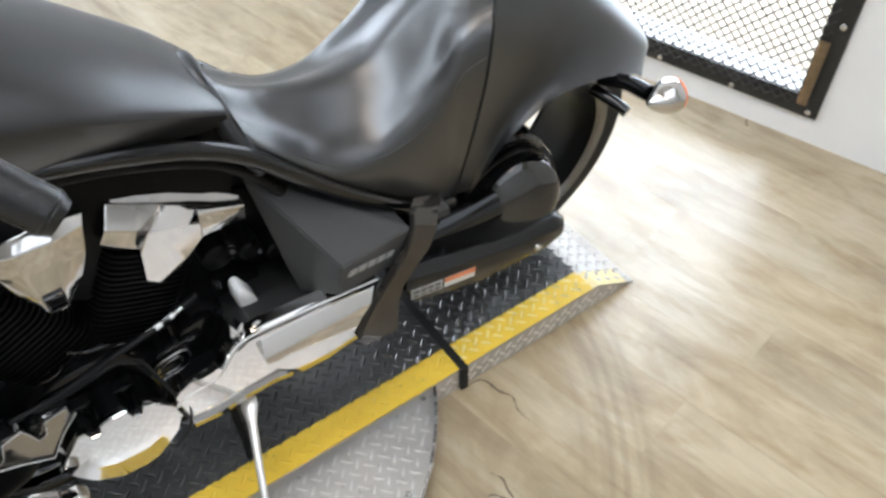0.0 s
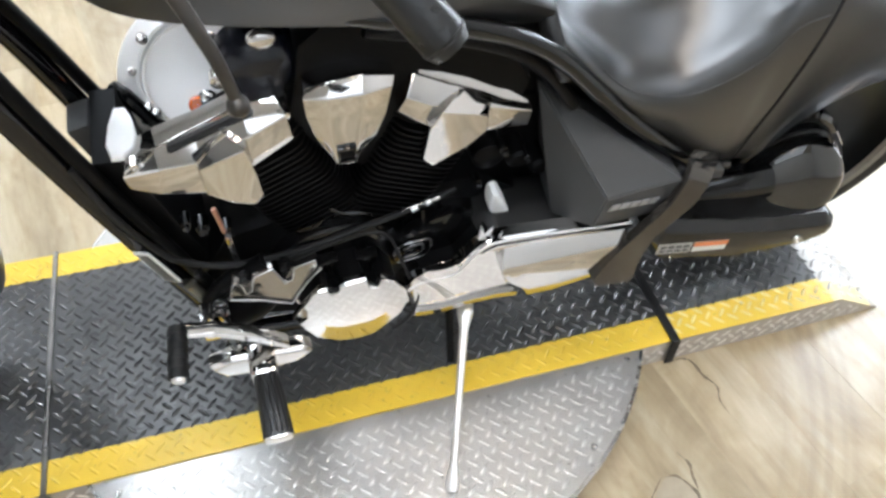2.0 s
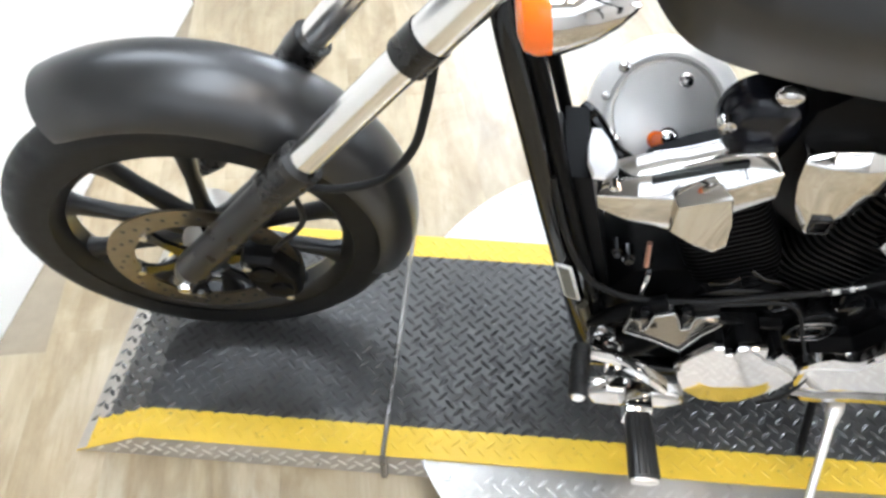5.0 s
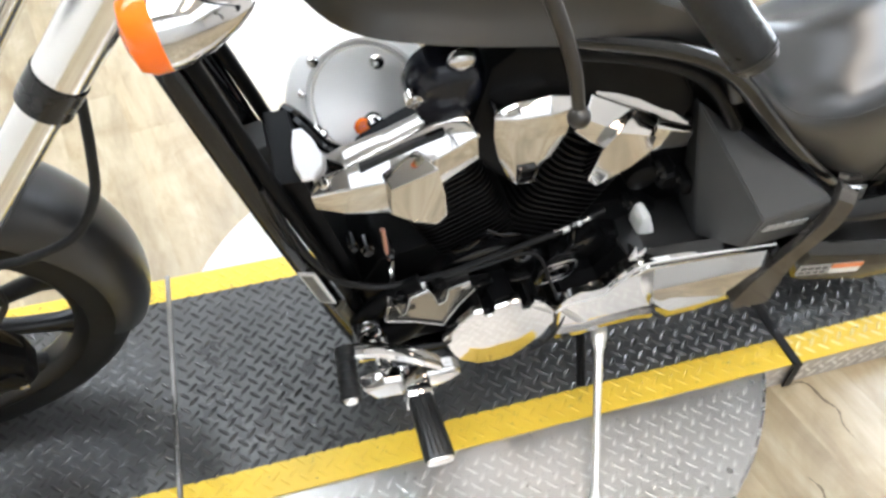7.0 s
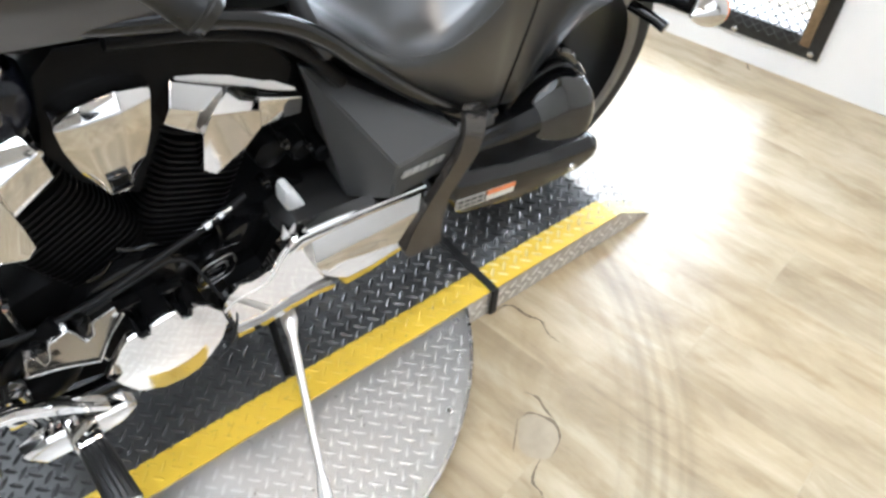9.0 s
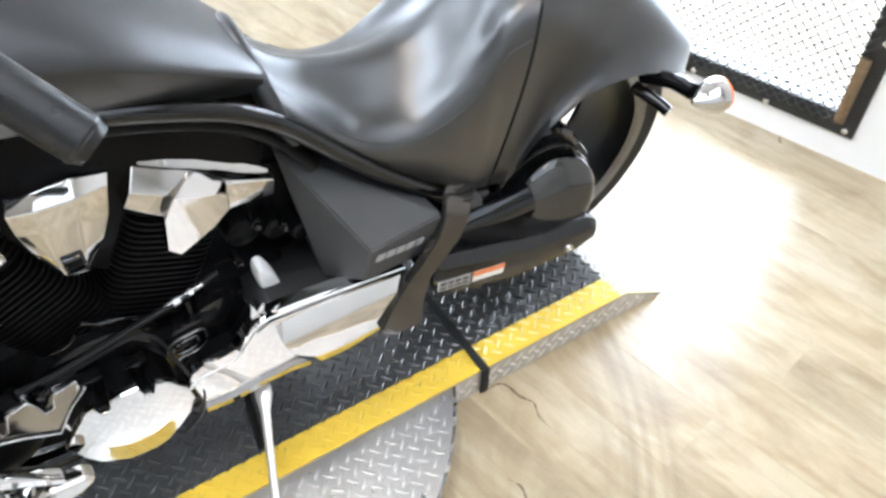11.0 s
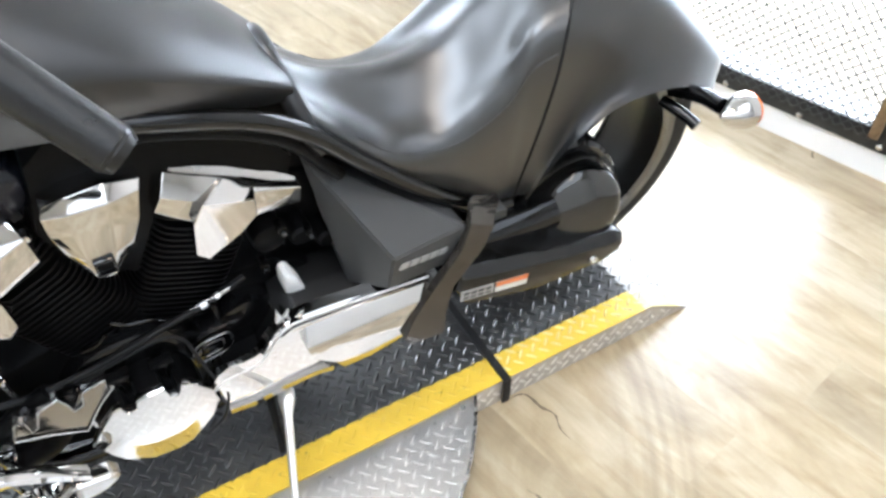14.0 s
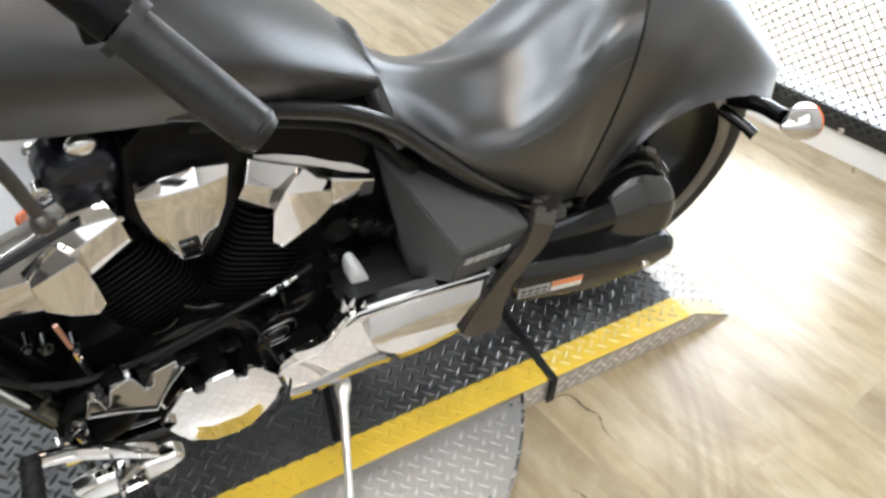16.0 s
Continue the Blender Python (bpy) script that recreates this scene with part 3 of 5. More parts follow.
STEER = Matrix.Translation(P0) @ Matrix.Rotation(radians(STEER_DEG), 4, AX) @ Matrix.Translation(-P0)


def steered(bm):
    bmesh.ops.transform(bm, matrix=STEER, verts=bm.verts)
    return bm


# -- wheels --
def tyre(bm, centre, R, half, rim, seg, groove):
    prof = []
    for k in range(25):
        a = math.pi * k / 24
        y, c = -half * math.cos(a), math.sin(a)
        r = rim + (R - rim) * (max(c, 0.0) ** 0.62)
        prof.append((y * (1.0 if c > 0.35 else 0.86 + 0.4 * c), r))
    rings = []
    for i in range(seg):
        a = 2 * math.pi * i / seg
        ring_ = []
        for k, (y, r) in enumerate(prof):
            lag = int(abs(k - 12) * 0.5)
            cut = 0.004 if (i + lag) % groove == 0 and 5 < k < 19 and abs(k - 12) > 1 else 0
            ring_.append(bm.verts.new((centre[0] + (r - cut) * math.cos(a), centre[1] + y, centre[2] + (r - cut) * math.sin(a))))
        rings.append(ring_)
    for i in range(seg):
        a, b = rings[i], rings[(i + 1) % seg]
        for k in range(24):
            bm.faces.new((a[k], a[k + 1], b[k + 1], b[k]))
    return bm


def wheel(name, C, R, half, rim, spokes, fix, groove, rimhalf, hubr, phase):
    bm = B()
    lathe(bm, [(-rimhalf, rim + 0.012), (-rimhalf - 0.004, rim + 0.004), (-rimhalf + 0.004, rim - 0.012), (-rimhalf * 0.5, rim - 0.022), (rimhalf * 0.5, rim - 0.022),
               (rimhalf - 0.004, rim - 0.012), (rimhalf + 0.004, rim + 0.004), (rimhalf, rim + 0.012), (0, rim - 0.006)], C, 72, True)
    lathe(bm, [(-0.05, 0.001), (-0.05, hubr * 0.7), (-0.035, hubr), (0.035, hubr), (0.05, hubr * 0.7), (0.05, 0.001)], C, 40)
    w = part(name, fix(bm), WHEELB, bike, "black cast alloy wheel")
    bm = B()
    tyre(bm, C, R, half, rim, 180, groove)
    part("tyre", fix(bm), RUBBER, w, "black grooved rubber tyre")
    for i in range(spokes):
        a = 2 * math.pi * i / spokes + phase
        d, n = Vector((math.cos(a), 0, math.sin(a))), Vector((-math.sin(a), 0, math.cos(a)))
        bm = B()
        rings = []
        for r, hw, hy in ((hubr * 0.8, 0.020, 0.022), (hubr + 0.03, 0.013, 0.018), (rim * 0.62, 0.012, 0.015), (rim * 0.84, 0.017, 0.016), (rim - 0.012, 0.032, 0.02)):
            c = Vector(C) + d * r
            rings.append([c + n * hw * math.copysign(abs(math.cos(t)) ** 0.7, math.cos(t)) + Vector((0, hy * math.copysign(abs(math.sin(t)) ** 0.7, math.sin(t)), 0)) for t in np.linspace(0, 2 * math.pi, 12, endpoint=False)])
        loft(bm, rings)
        part("spoke", fix(bm), WHEELB if fix is steered else SEMI, w)
    return w


front = wheel("front_wheel", FA, 0.35, 0.047, 0.268, 10, steered, 6, 0.034, 0.045, 0.253)
rear = wheel("rear_wheel", RA, 0.349, 0.100, 0.264, 5, lambda b: b, 9, 0.085, 0.07, 0.541)

for s in (-1, 1):
    bm = B()
    lathe(bm, [(s * 0.088, 0.276), (s * 0.094, 0.270), (s * 0.092, 0.254), (s * 0.084, 0.246)], RA, 72)
    part("rim_band", bm, mat("worn_rim_edge", (0.16, 0.155, 0.15), 0.3, 0.8, 0.1, 40), rear, "grey machined rim edge")
bm = B()
lathe(bm, [(-0.055, 0.018), (-0.052, 0.040), (-0.03, 0.047), (0.03, 0.047), (0.06, 0.044), (0.064, 0.018)], FA, 40)
part("hub", steered(bm), ALUSIDE, front, "dull grey alloy hub")

# front brake disc, carrier and caliper
for s in (-1,):
    bm = B()
    Cd = FA + Vector((0, s * 0.072, 0))
    lathe(bm, [(-0.0025, 0.168), (0.0025, 0.168), (0.0025, 0.122), (-0.0025, 0.122)], Cd, 96, True)
    d = part("brake_disc", steered(bm), DISCMET, front, "worn drilled steel brake disc")
    bm = B()
    for i in range(45):
        a = 2 * math.pi * i / 45
        r = 0.134 + 0.011 * (i % 3)
        bmesh.ops.create_cone(bm, cap_ends=True, segments=8, radius1=0.0042, radius2=0.0042, depth=0.0062,
                              matrix=Matrix.Translation(Cd + Vector((r * math.cos(a), 0, r * math.sin(a)))) @ Matrix.Rotation(radians(90), 4, "X"))
    tagged(part("disc_holes", steered(bm), DARKGREY, front), kind="stuff")
    for i in range(6):
        a = 2 * math.pi * i / 6 + 0.2
        e, t = Vector((math.cos(a), 0, math.sin(a))), Vector((-math.sin(a), 0, math.cos(a)))
        bm = B()
        loft(bm, [[Cd + e * r + t * q + Vector((0, y, 0)) for q, y in ((-w, -0.004), (w, -0.004), (w, 0.004), (-w, 0.004))] for r, w in ((0.04, 0.016), (0.09, 0.008), (0.118, 0.016))])
        part("disc_carrier_arm", steered(bm), GLOSS, front)
        bm = B()
        bmesh.ops.create_cone(bm, cap_ends=True, segments=14, radius1=0.0085, radius2=0.0075, depth=0.012, matrix=Matrix.Translation(Cd + e * 0.124 + Vector((0, -0.003, 0))) @ Matrix.Rotation(radians(90), 4, "X"))
        part("disc_rivet", steered(bm), STEEL, front)

bm = B()
prism(bm, [(-0.900, 0.42), (-0.850, 0.405), (-0.815, 0.34), (-0.815, 0.285), (-0.845, 0.265), (-0.885, 0.28), (-0.905, 0.33), (-0.915, 0.38)], -0.05, -0.112, 0.010, 0.014, 0.003)
for cx, cz in ((-0.872, 0.375), (-0.850, 0.315)):
    lathe(bm, [(-0.105, 0.024), (-0.118, 0.022), (-0.122, 0.012), (-0.122, 0.0005)], (cx, 0, cz), 20)
cal = part("brake_caliper", steered(bm), ENGINE, bike, "dark brake caliper")
for cx, cz in ((-0.838, 0.292), (-0.895, 0.40)):
    bm = B()
    lathe(bm, [(-0.10, 0.008), (-0.120, 0.0075), (-0.122, 0.0005)], (cx, 0, cz), 12)
    part("caliper_bolt", steered(bm), CHROME, cal)

# -- fork --
LEGX, LEGZ, LEGY = -0.752, 0.707, 0.121


def on_leg(s, d):
    """A point d metres up a fork leg from the slider's top."""
    return Vector((LEGX, s * LEGY, LEGZ)) + AX * d


for s in (-1, 1):
    bm = B()
    tube(bm, [on_leg(s, -0.425), on_leg(s, -0.40), on_leg(s, -0.37)], (0.016, 0.031), k=3, seg=24)
    tube(bm, [on_leg(s, -0.37), on_leg(s, -0.10)], (0.031, 0.029), bend=False, seg=24)
    tube(bm, [on_leg(s, -0.10), on_leg(s, -0.04)], (0.030, 0.033), bend=False, seg=24)
    tube(bm, [on_leg(s, -0.04), on_leg(s, 0.0)], (0.0345, 0.0345), bend=False, seg=24)
    leg = part("fork_slider", steered(bm), SLIDER, bike, "dark satin fork slider")
    bm = B()
    tube(bm, [on_leg(s, -0.002), on_leg(s, 0.30)], 0.0255, bend=False, seg=28)
    part("fork_tube", steered(bm), FORKTUBE, leg, "polished steel fork tube")
    bm = B()
    tube(bm, [on_leg(s, 0.248), on_leg(s, 0.251), on_leg(s, 0.289), on_leg(s, 0.292)], 0.0310, bend=False, seg=28)
    part("fork_collar", steered(bm), SLIDER, leg, "black fork collar")
    bm = B()
    tube(bm, [on_leg(s, 0.294), on_leg(s, 0.62)], 0.0295, bend=False, seg=28)
    part("fork_cover", steered(bm), FORKTUBE, leg, "bright upper fork cover")
    bm = B()
    tube(bm, [on_leg(s, -0.395) + Vector((0, s * 0.026, 0)), on_leg(s, -0.395) + Vector((0, s * 0.037, 0))], (0.013, 0.011), bend=False, seg=6)
    part("axle_nut", steered(bm), STEEL, leg)
bm = B()
for d in (0.45, 0.60):
    c = on_leg(0, d)
    prism(bm, [(c.x - 0.02, c.z - 0.02), (c.x + 0.065, c.z - 0.075), (c.x + 0.08, c.z - 0.05), (c.x + 0.0, c.z + 0.015)], -0.13, 0.13, bevel=0.006)
part("triple_clamp", steered(bm), GLOSS, bike, "black fork clamp")
bm = B()
tube(bm, [(-0.555, -0.105, 0.87), (-0.566, -0.115, 0.80), (-0.584, -0.12, 0.728), (-0.628, -0.12, 0.661), (-0.693, -0.12, 0.633), (-0.745, -0.118, 0.628)], 0.0065)
tube(bm, [(-0.745, -0.118, 0.628), (-0.775, -0.10, 0.60), (-0.775, -0.085, 0.50), (-0.835, -0.09, 0.42)], 0.005)
part("brake_hose", bm, RUBBER, bike, "black brake hose")

# -- front fender --
FF = Vector((-0.976, 0, 0.412))
bm = B()
rr = []
for a in np.linspace(radians(-22), radians(116), 36):
    k = 0.86 + 0.14 * max(0.0, math.sin(math.pi * (a - radians(-22)) / radians(138))) ** 0.4
    ringp = []
    for b in np.linspace(-1.47, 1.47, 21):
        r = 0.381 - 0.075 * (1 - math.cos(b)) * (0.9 if abs(b) < 1.2 else 0.95)
        ringp.append(FF + Vector((r * math.cos(a), 0.084 * k * math.sin(min(max(b, -1.57), 1.57)), r * math.sin(a))))
    rr.append(ringp)
loft(bm, [r + [FF + (p - FF) * 0.985 for p in r[::-1]] for r in rr])
part("front_fender", steered(bm), SATIN, bike, "satin black steel front fender")

# -- tank --
def ring(x, z0, z1, w, n=30):
    """A tank section: a rounded top, a crease along the flank, and sides that turn under to a flat bottom."""
    zc = z0 + min(0.085, 0.62 * (z1 - z0))
    out = []
    for a in np.linspace(0, math.pi, n):
        c, s = math.cos(a), math.sin(a)
        out.append((x, w * math.copysign(abs(c) ** 1.08, c), zc + (z1 - zc) * s ** 1.08))
    out.append((x, -w * 0.95, zc - (zc - z0) * 0.45))
    out.append((x, -w * 0.84, z0))
    out.append((x, w * 0.84, z0))
    out.append((x, w * 0.95, zc - (zc - z0) * 0.45))
    return out


TANK = [(-0.332, 1.03, 1.06, 0.02), (-0.322, 0.990, 1.085, 0.07), (-0.30, 0.955, 1.10, 0.11), (-0.25, 0.920, 1.108, 0.142), (-0.15, 0.896, 1.097, 0.158), (0, 0.868, 1.050, 0.158),
        (0.12, 0.843, 0.972, 0.147), (0.20, 0.818, 0.913, 0.128), (0.265, 0.792, 0.863, 0.108), (0.305, 0.778, 0.822, 0.090)]


def spline4(rows, k):
    a = spline([r[:3] for r in rows], k)
    b = spline([(r[3], 0, 0) for r in rows], k)
    return [(*p, q[0]) for p, q in zip(a, b)]


bm = B()
loft(bm, [ring(*r) for r in spline4(TANK, 5)])
tank = part("fuel_tank", bm, SATIN, bike, "satin black teardrop fuel tank", smooth=22)

# -- seat and rear fender --
SEAT = [((.292, .828), (.300, .788, .064), (.312, .750, .098)), ((.36, .764), (.358, .735, .092), (.364, .705, .120)), ((.44, .733), (.440, .668, .119), (.442, .622, .135)),
        ((.52, .722), (.525, .655, .133), (.53, .555, .143)), ((.60, .738), (.588, .680, .139), (.610, .492, .146)), ((.675, .790), (.648, .722, .137), (.660, .460, .146)),
        ((.745, .842), (.695, .776, .131), (.685, .450, .143)), ((.82, .872), (.750, .800, .135), (.703, .442, .138))]
FENDER = [((.822, .870), (.751, .801, .137), (.706, .441, .139)), ((.93, .840), (.885, .778, .106), (.745, .448, .146)), ((1.03, .779), (.995, .732, .092), (.800, .540, .154)),
          ((1.13, .696), (1.105, .668, .082), (.905, .604, .156)), ((1.21, .624), (1.190, .608, .076), (1.04, .594, .150)), ((1.262, .570), (1.248, .560, .072), (1.155, .548, .140)),
          ((1.283, .537), (1.272, .530, .068), (1.20, .518, .128)), ((1.284, .512), (1.273, .508, .066), (1.212, .500, .118))]


def saddle(sections, k=7, m=8, hollow=0.0, tuck=0.010):
    """A skin over the crests, edges and lower rims of sections; hollow sinks the middle of each flank."""
    tops = spline([(x, 0, z) for (x, z), _, _ in sections], k)
    edges = spline([(x, y, z) for _, (x, z, y), _ in sections], k)
    lows = spline([(x, y, z) for _, _, (x, z, y) in sections], k)
    rings = []
    for t, e, l in zip(tops, edges, lows):
        mirror = Vector((e.x, -e.y, e.z))
        half = spline([mirror, t, e, l], m)[m:]
        for i, p in enumerate(half):
            f = i / m
            if hollow and f < 1:
                p.z -= hollow * math.sin(math.pi * f) ** 2 * (e.y / 0.15)
            if f > 1:
                p.y -= tuck * math.sin(math.pi * (f - 1))
        left = [Vector((p.x, -p.y, p.z)) for p in half]
        rings.append(left[::-1] + half[1:])
    return rings


bm = B()
rings = saddle(SEAT, hollow=0.022, tuck=-0.006)
loft(bm, [r + [Vector((p.x, p.y * 0.86, p.z - 0.02)) for p in r[::-1]] for r in rings])
seat = part("seat", bm, LEATHER, bike, "black vinyl solo saddle", smooth=60)
bm = B()
tube(bm, [(x, q * y, z) for q, x, y, z in ((-1, 0.334, 0.112, 0.700), (-1, 0.314, 0.103, 0.738), (-1, 0.303, 0.078, 0.782), (-1, 0.296, 0.040, 0.818), (1, 0.293, 0.0, 0.830), (1, 0.296, 0.040, 0.818), (1, 0.303, 0.078, 0.782), (1, 0.314, 0.103, 0.738), (1, 0.334, 0.112, 0.700))], 0.0155, k=6, seg=16)
part("front_roll", bm, WORNROLL, seat, "padded front roll of the saddle")
for k in (7, -8):
    bm = B()
    tube(bm, [r[k] + Vector((0, math.copysign(0.0006, r[k].y), 0)) for r in rings[10:-1:2]], 0.0012, k=2, seg=6)
    part("flank_seam", bm, LEATHER, seat, "stitched seam along the flank")
bm = B()
tube(bm, [p + Vector((0.001, 0, 0)) for p in rings[-1][::2]], 0.0032, k=3, seg=8)
part("rear_seam", bm, RUBBER, seat, "dark seam between saddle and fender")
bm = B()
rings = saddle(FENDER, tuck=0.004)
loft(bm, [r + [Vector((p.x - 0.003, p.y * 0.965, p.z - 0.004)) for p in r[::-1]] for r in rings])
part("rear_fender", bm, SATIN, bike, "satin black rear fender", smooth=60)

# -- frame --
for s in (-1, 1):
    bm = B()
    tube(bm, [(-0.485, s * 0.03, 0.945), (-0.468, s * 0.055, 0.88), (-0.43, s * 0.08, 0.76), (-0.385, s * 0.088, 0.60), (-0.338, s * 0.092, 0.44), (-0.272, s * 0.095, 0.22), (-0.235, s * 0.1, 0.155), (-0.16, s * 0.1, 0.125), (0.1, s * 0.1, 0.12), (0.5, s * 0.1, 0.14)], 0.0185, seg=16)
    dt = part("down_tube", bm, GLOSS, bike, "gloss black frame tube")
    bm = B()
    tube(bm, [(-0.445, s * 0.06, 0.90), (-0.40, s * 0.082, 0.76), (-0.352, s * 0.092, 0.60), (-0.305, s * 0.096, 0.45), (-0.25, s * 0.1, 0.27)], 0.011, seg=12)
    part("inner_tube", bm, ENGINE, bike)
    bm = B()
    tube(bm, [(-0.10, s * 0.06, 0.90), (-0.03, s * 0.11, 0.888), (0.03, s * 0.125, 0.872), (0.14, s * 0.127, 0.842), (0.243, s * 0.124, 0.797), (0.315, s * 0.126, 0.744), (0.39, s * 0.134, 0.666), (0.47, s * 0.139, 0.585), (0.58, s * 0.141, 0.484), (0.645, s * 0.138, 0.438), (0.70, s * 0.13, 0.418)], 0.0145, seg=16)
    part("seat_rail", bm, SEMI, bike, "gloss black frame rail")
    bm = B()
    tube(bm, [(0.03, s * 0.105, 0.835), (0.14, s * 0.108, 0.808), (0.235, s * 0.106, 0.765), (0.30, s * 0.105, 0.71), (0.36, s * 0.108, 0.63)], 0.012, seg=12)
    part("inner_rail", bm, ENGINE, bike)
bm = B()
tube(bm, [(-0.475, 0, 0.945), (-0.40, 0, 1.04)], 0.034, bend=False, seg=24)
part("steering_head", bm, GLOSS, bike)
bm = B()
prism(bm, [(0.60, 0.462), (0.668, 0.452), (0.672, 0.428), (0.61, 0.432)], -0.12, -0.168, bevel=0.004)
part("rail_end", bm, PANEL, bike)
# identification plate on the near tube, its text as bars
idp = B()
M = Matrix.Translation((-0.330, -0.113, 0.418)) @ Matrix.Rotation(radians(-16.5), 4, "Y") @ Matrix.Rotation(radians(-28), 4, "Z")
box(idp, (-0.015, -0.002, -0.050), (0.015, 0.002, 0.050), 0.001, M)
idplate = part("identification_plate", idp, WHITEP, bike, "silver bordered identification plate")
bm = B()
box(bm, (-0.010, -0.0035, -0.044), (0.010, -0.002, 0.044), 0, M)
part("plate_field", bm, mat("grey_plate_field", (0.16, 0.16, 0.155), 0.4, 0.3, 0.3, 90), idplate, smooth=False)
# grey-brown bar on the near tube below the plate
bm = B()
tube(bm, [(-0.296, -0.108, 0.345), (-0.268, -0.112, 0.262)], 0.011, bend=False)
part("tube_grey_bar", bm, mat("grey_brown_bar", (0.13, 0.12, 0.09), 0.35, 0.5, 0.4, 60), bike)

# -- engine --
bm = B()
prism(bm, [(-0.26, 0.17), (-0.285, 0.30), (-0.22, 0.42), (-0.05, 0.46), (0.24, 0.46), (0.33, 0.38), (0.34, 0.22), (0.2, 0.14), (-0.1, 0.12)], -0.085, 0.095, bevel=0.012)
part("crankcase", bm, ENGINE, bike, "black engine crankcase")
bm = B()
lathe(bm, [(-0.08, 0.13), (-0.112, 0.126), (-0.122, 0.11), (-0.125, 0.0005)], (-0.03, 0, 0.305), 48)
lathe(bm, [(-0.08, 0.085), (-0.118, 0.08), (-0.128, 0.06), (-0.13, 0.0005)], (0.17, 0, 0.33), 40)
part("engine_cover", bm, GLOSS, bike, "gloss black engine side cover")
for s, x0 in ((-1, -0.035), (1, 0.05)):
    tilt = s * 26
    far = 0.25 if s < 0 else 1.0
    base = Vector((x0, 0, 0.40))
    up = Vector((math.sin(radians(tilt)), 0, math.cos(radians(tilt))))
    side = Vector((up.z, 0, -up.x))
    bm = B()
    loft(bm, [[base + up * h + side * (0.066 * math.cos(a)) + Vector((0, 0.076 * math.sin(a) * (far if math.sin(a) > 0 else 1.0), 0)) for a in np.linspace(0, 2 * math.pi, 24, endpoint=False)] for h in (-0.06, 0.285)])
    cyl = part("cylinder", bm, ENGINE, bike, "black finned engine cylinder")
    for k in range(23):
        h = 0.015 + k * 0.0118
        bm = B()
        wx, wy = (0.080, 0.094) if k < 18 else (0.086, 0.086)
        rg = []
        for hh, ins in ((h - 0.0022, 0.0), (h + 0.0022, 0.0)):
            rg.append([base + up * hh + side * (wx * math.copysign(abs(math.cos(a)) ** 0.34, math.cos(a))) + Vector((0, wy * math.copysign(abs(math.sin(a)) ** 0.34, math.sin(a)) * (far if math.sin(a) > 0 else 1.0), 0)) for a in np.linspace(0, 2 * math.pi, 28, endpoint=False)])
        loft(bm, rg)
        part("fin", bm, ENGINE, cyl)
bm = B()
prism(bm, [(-0.08, 0.66), (-0.055, 0.79), (-0.02, 0.82), (0.08, 0.80), (0.24, 0.75), (0.30, 0.66), (0.27, 0.55), (0.12, 0.62), (0.03, 0.52), (-0.08, 0.62)], -0.07, 0.085, bevel=0.01)
part("cylinder_head_block", bm, ENGINE, bike)
bm = B()
prism(bm, [(-0.14, 0.86), (-0.10, 0.895), (0.0, 0.885), (0.14, 0.845), (0.27, 0.775), (0.35, 0.705), (0.43, 0.655), (0.52, 0.57), (0.54, 0.48), (0.30, 0.48), (0.28, 0.62), (0.24, 0.73), (0.08, 0.78), (-0.05, 0.80), (-0.12, 0.83)], -0.04, 0.07, bevel=0.006)
part("frame_filler", bm, ENGINE, bike, "black frame spine under the tank")
bm = B()
prism(bm, [(-0.07, 0.60), (0.0, 0.42), (0.06, 0.42), (0.13, 0.60), (0.03, 0.66)], -0.03, 0.08, bevel=0.006)
part("cylinder_valley", bm, ENGINE, bike)
bm = B()
tube(bm, [(-0.02, -0.035, 0.805), (0.06, -0.04, 0.825), (0.16, -0.045, 0.80), (0.24, -0.042, 0.745), (0.29, -0.035, 0.67)], 0.020, seg=14)
part("wiring_loom", bm, ENGINE, bike, "black wiring conduit")
bm = B()
prism(bm, [(0.27, 0.62), (0.33, 0.60), (0.40, 0.50), (0.42, 0.36), (0.32, 0.33), (0.27, 0.40)], -0.05, 0.09, bevel=0.012)
part("engine_rear_block", bm, ENGINE, bike)
for px, pz, r in ((0.235, 0.52, 0.03), (0.29, 0.50, 0.022), (0.335, 0.47, 0.02)):
    bm = B()
    lathe(bm, [(-0.04, r), (-0.095, r * 0.95), (-0.10, r * 0.7), (-0.10, 0.0005)], (px, 0, pz), 24)
    part("engine_plug", bm, ENGINE, bike)


def facet(outline, y0, y1, inset, depth, bevel=0.004, drop=0.0, lift=0.0):
    bm = B()
    prism(bm, outline, y0, y1, inset, depth, bevel, drop, lift)
    return bm


bm = B()
prism(bm, [(-0.300, 0.612), (-0.270, 0.620), (-0.228, 0.652), (-0.150, 0.712), (-0.10, 0.725), (-0.085, 0.69), (-0.135, 0.645), (-0.225, 0.612), (-0.29, 0.600)], -0.045, -0.090, 0.006)
part("front_cylinder_head", bm, GLOSS, bike, "gloss black cylinder head")
# chrome covers: bands from the upper back edge over the ridge down to the lower edge
def banded(sections, back, bevel=0.0025):
    """A cast cover: each section gives its upper back edge, ridge and lower edge; back is the depth at which it is closed."""
    bm = B()
    rows = [[Vector(p) for p in sec] + [Vector((sec[-1][0], back, sec[-1][2] + 0.006)), Vector((sec[0][0], back, sec[0][2] - 0.004))] for sec in sections]
    loft(bm, rows)
    bmesh.ops.bevel(bm, geom=list(bm.edges), offset=bevel, segments=2, profile=0.6, affect="EDGES")
    return bm


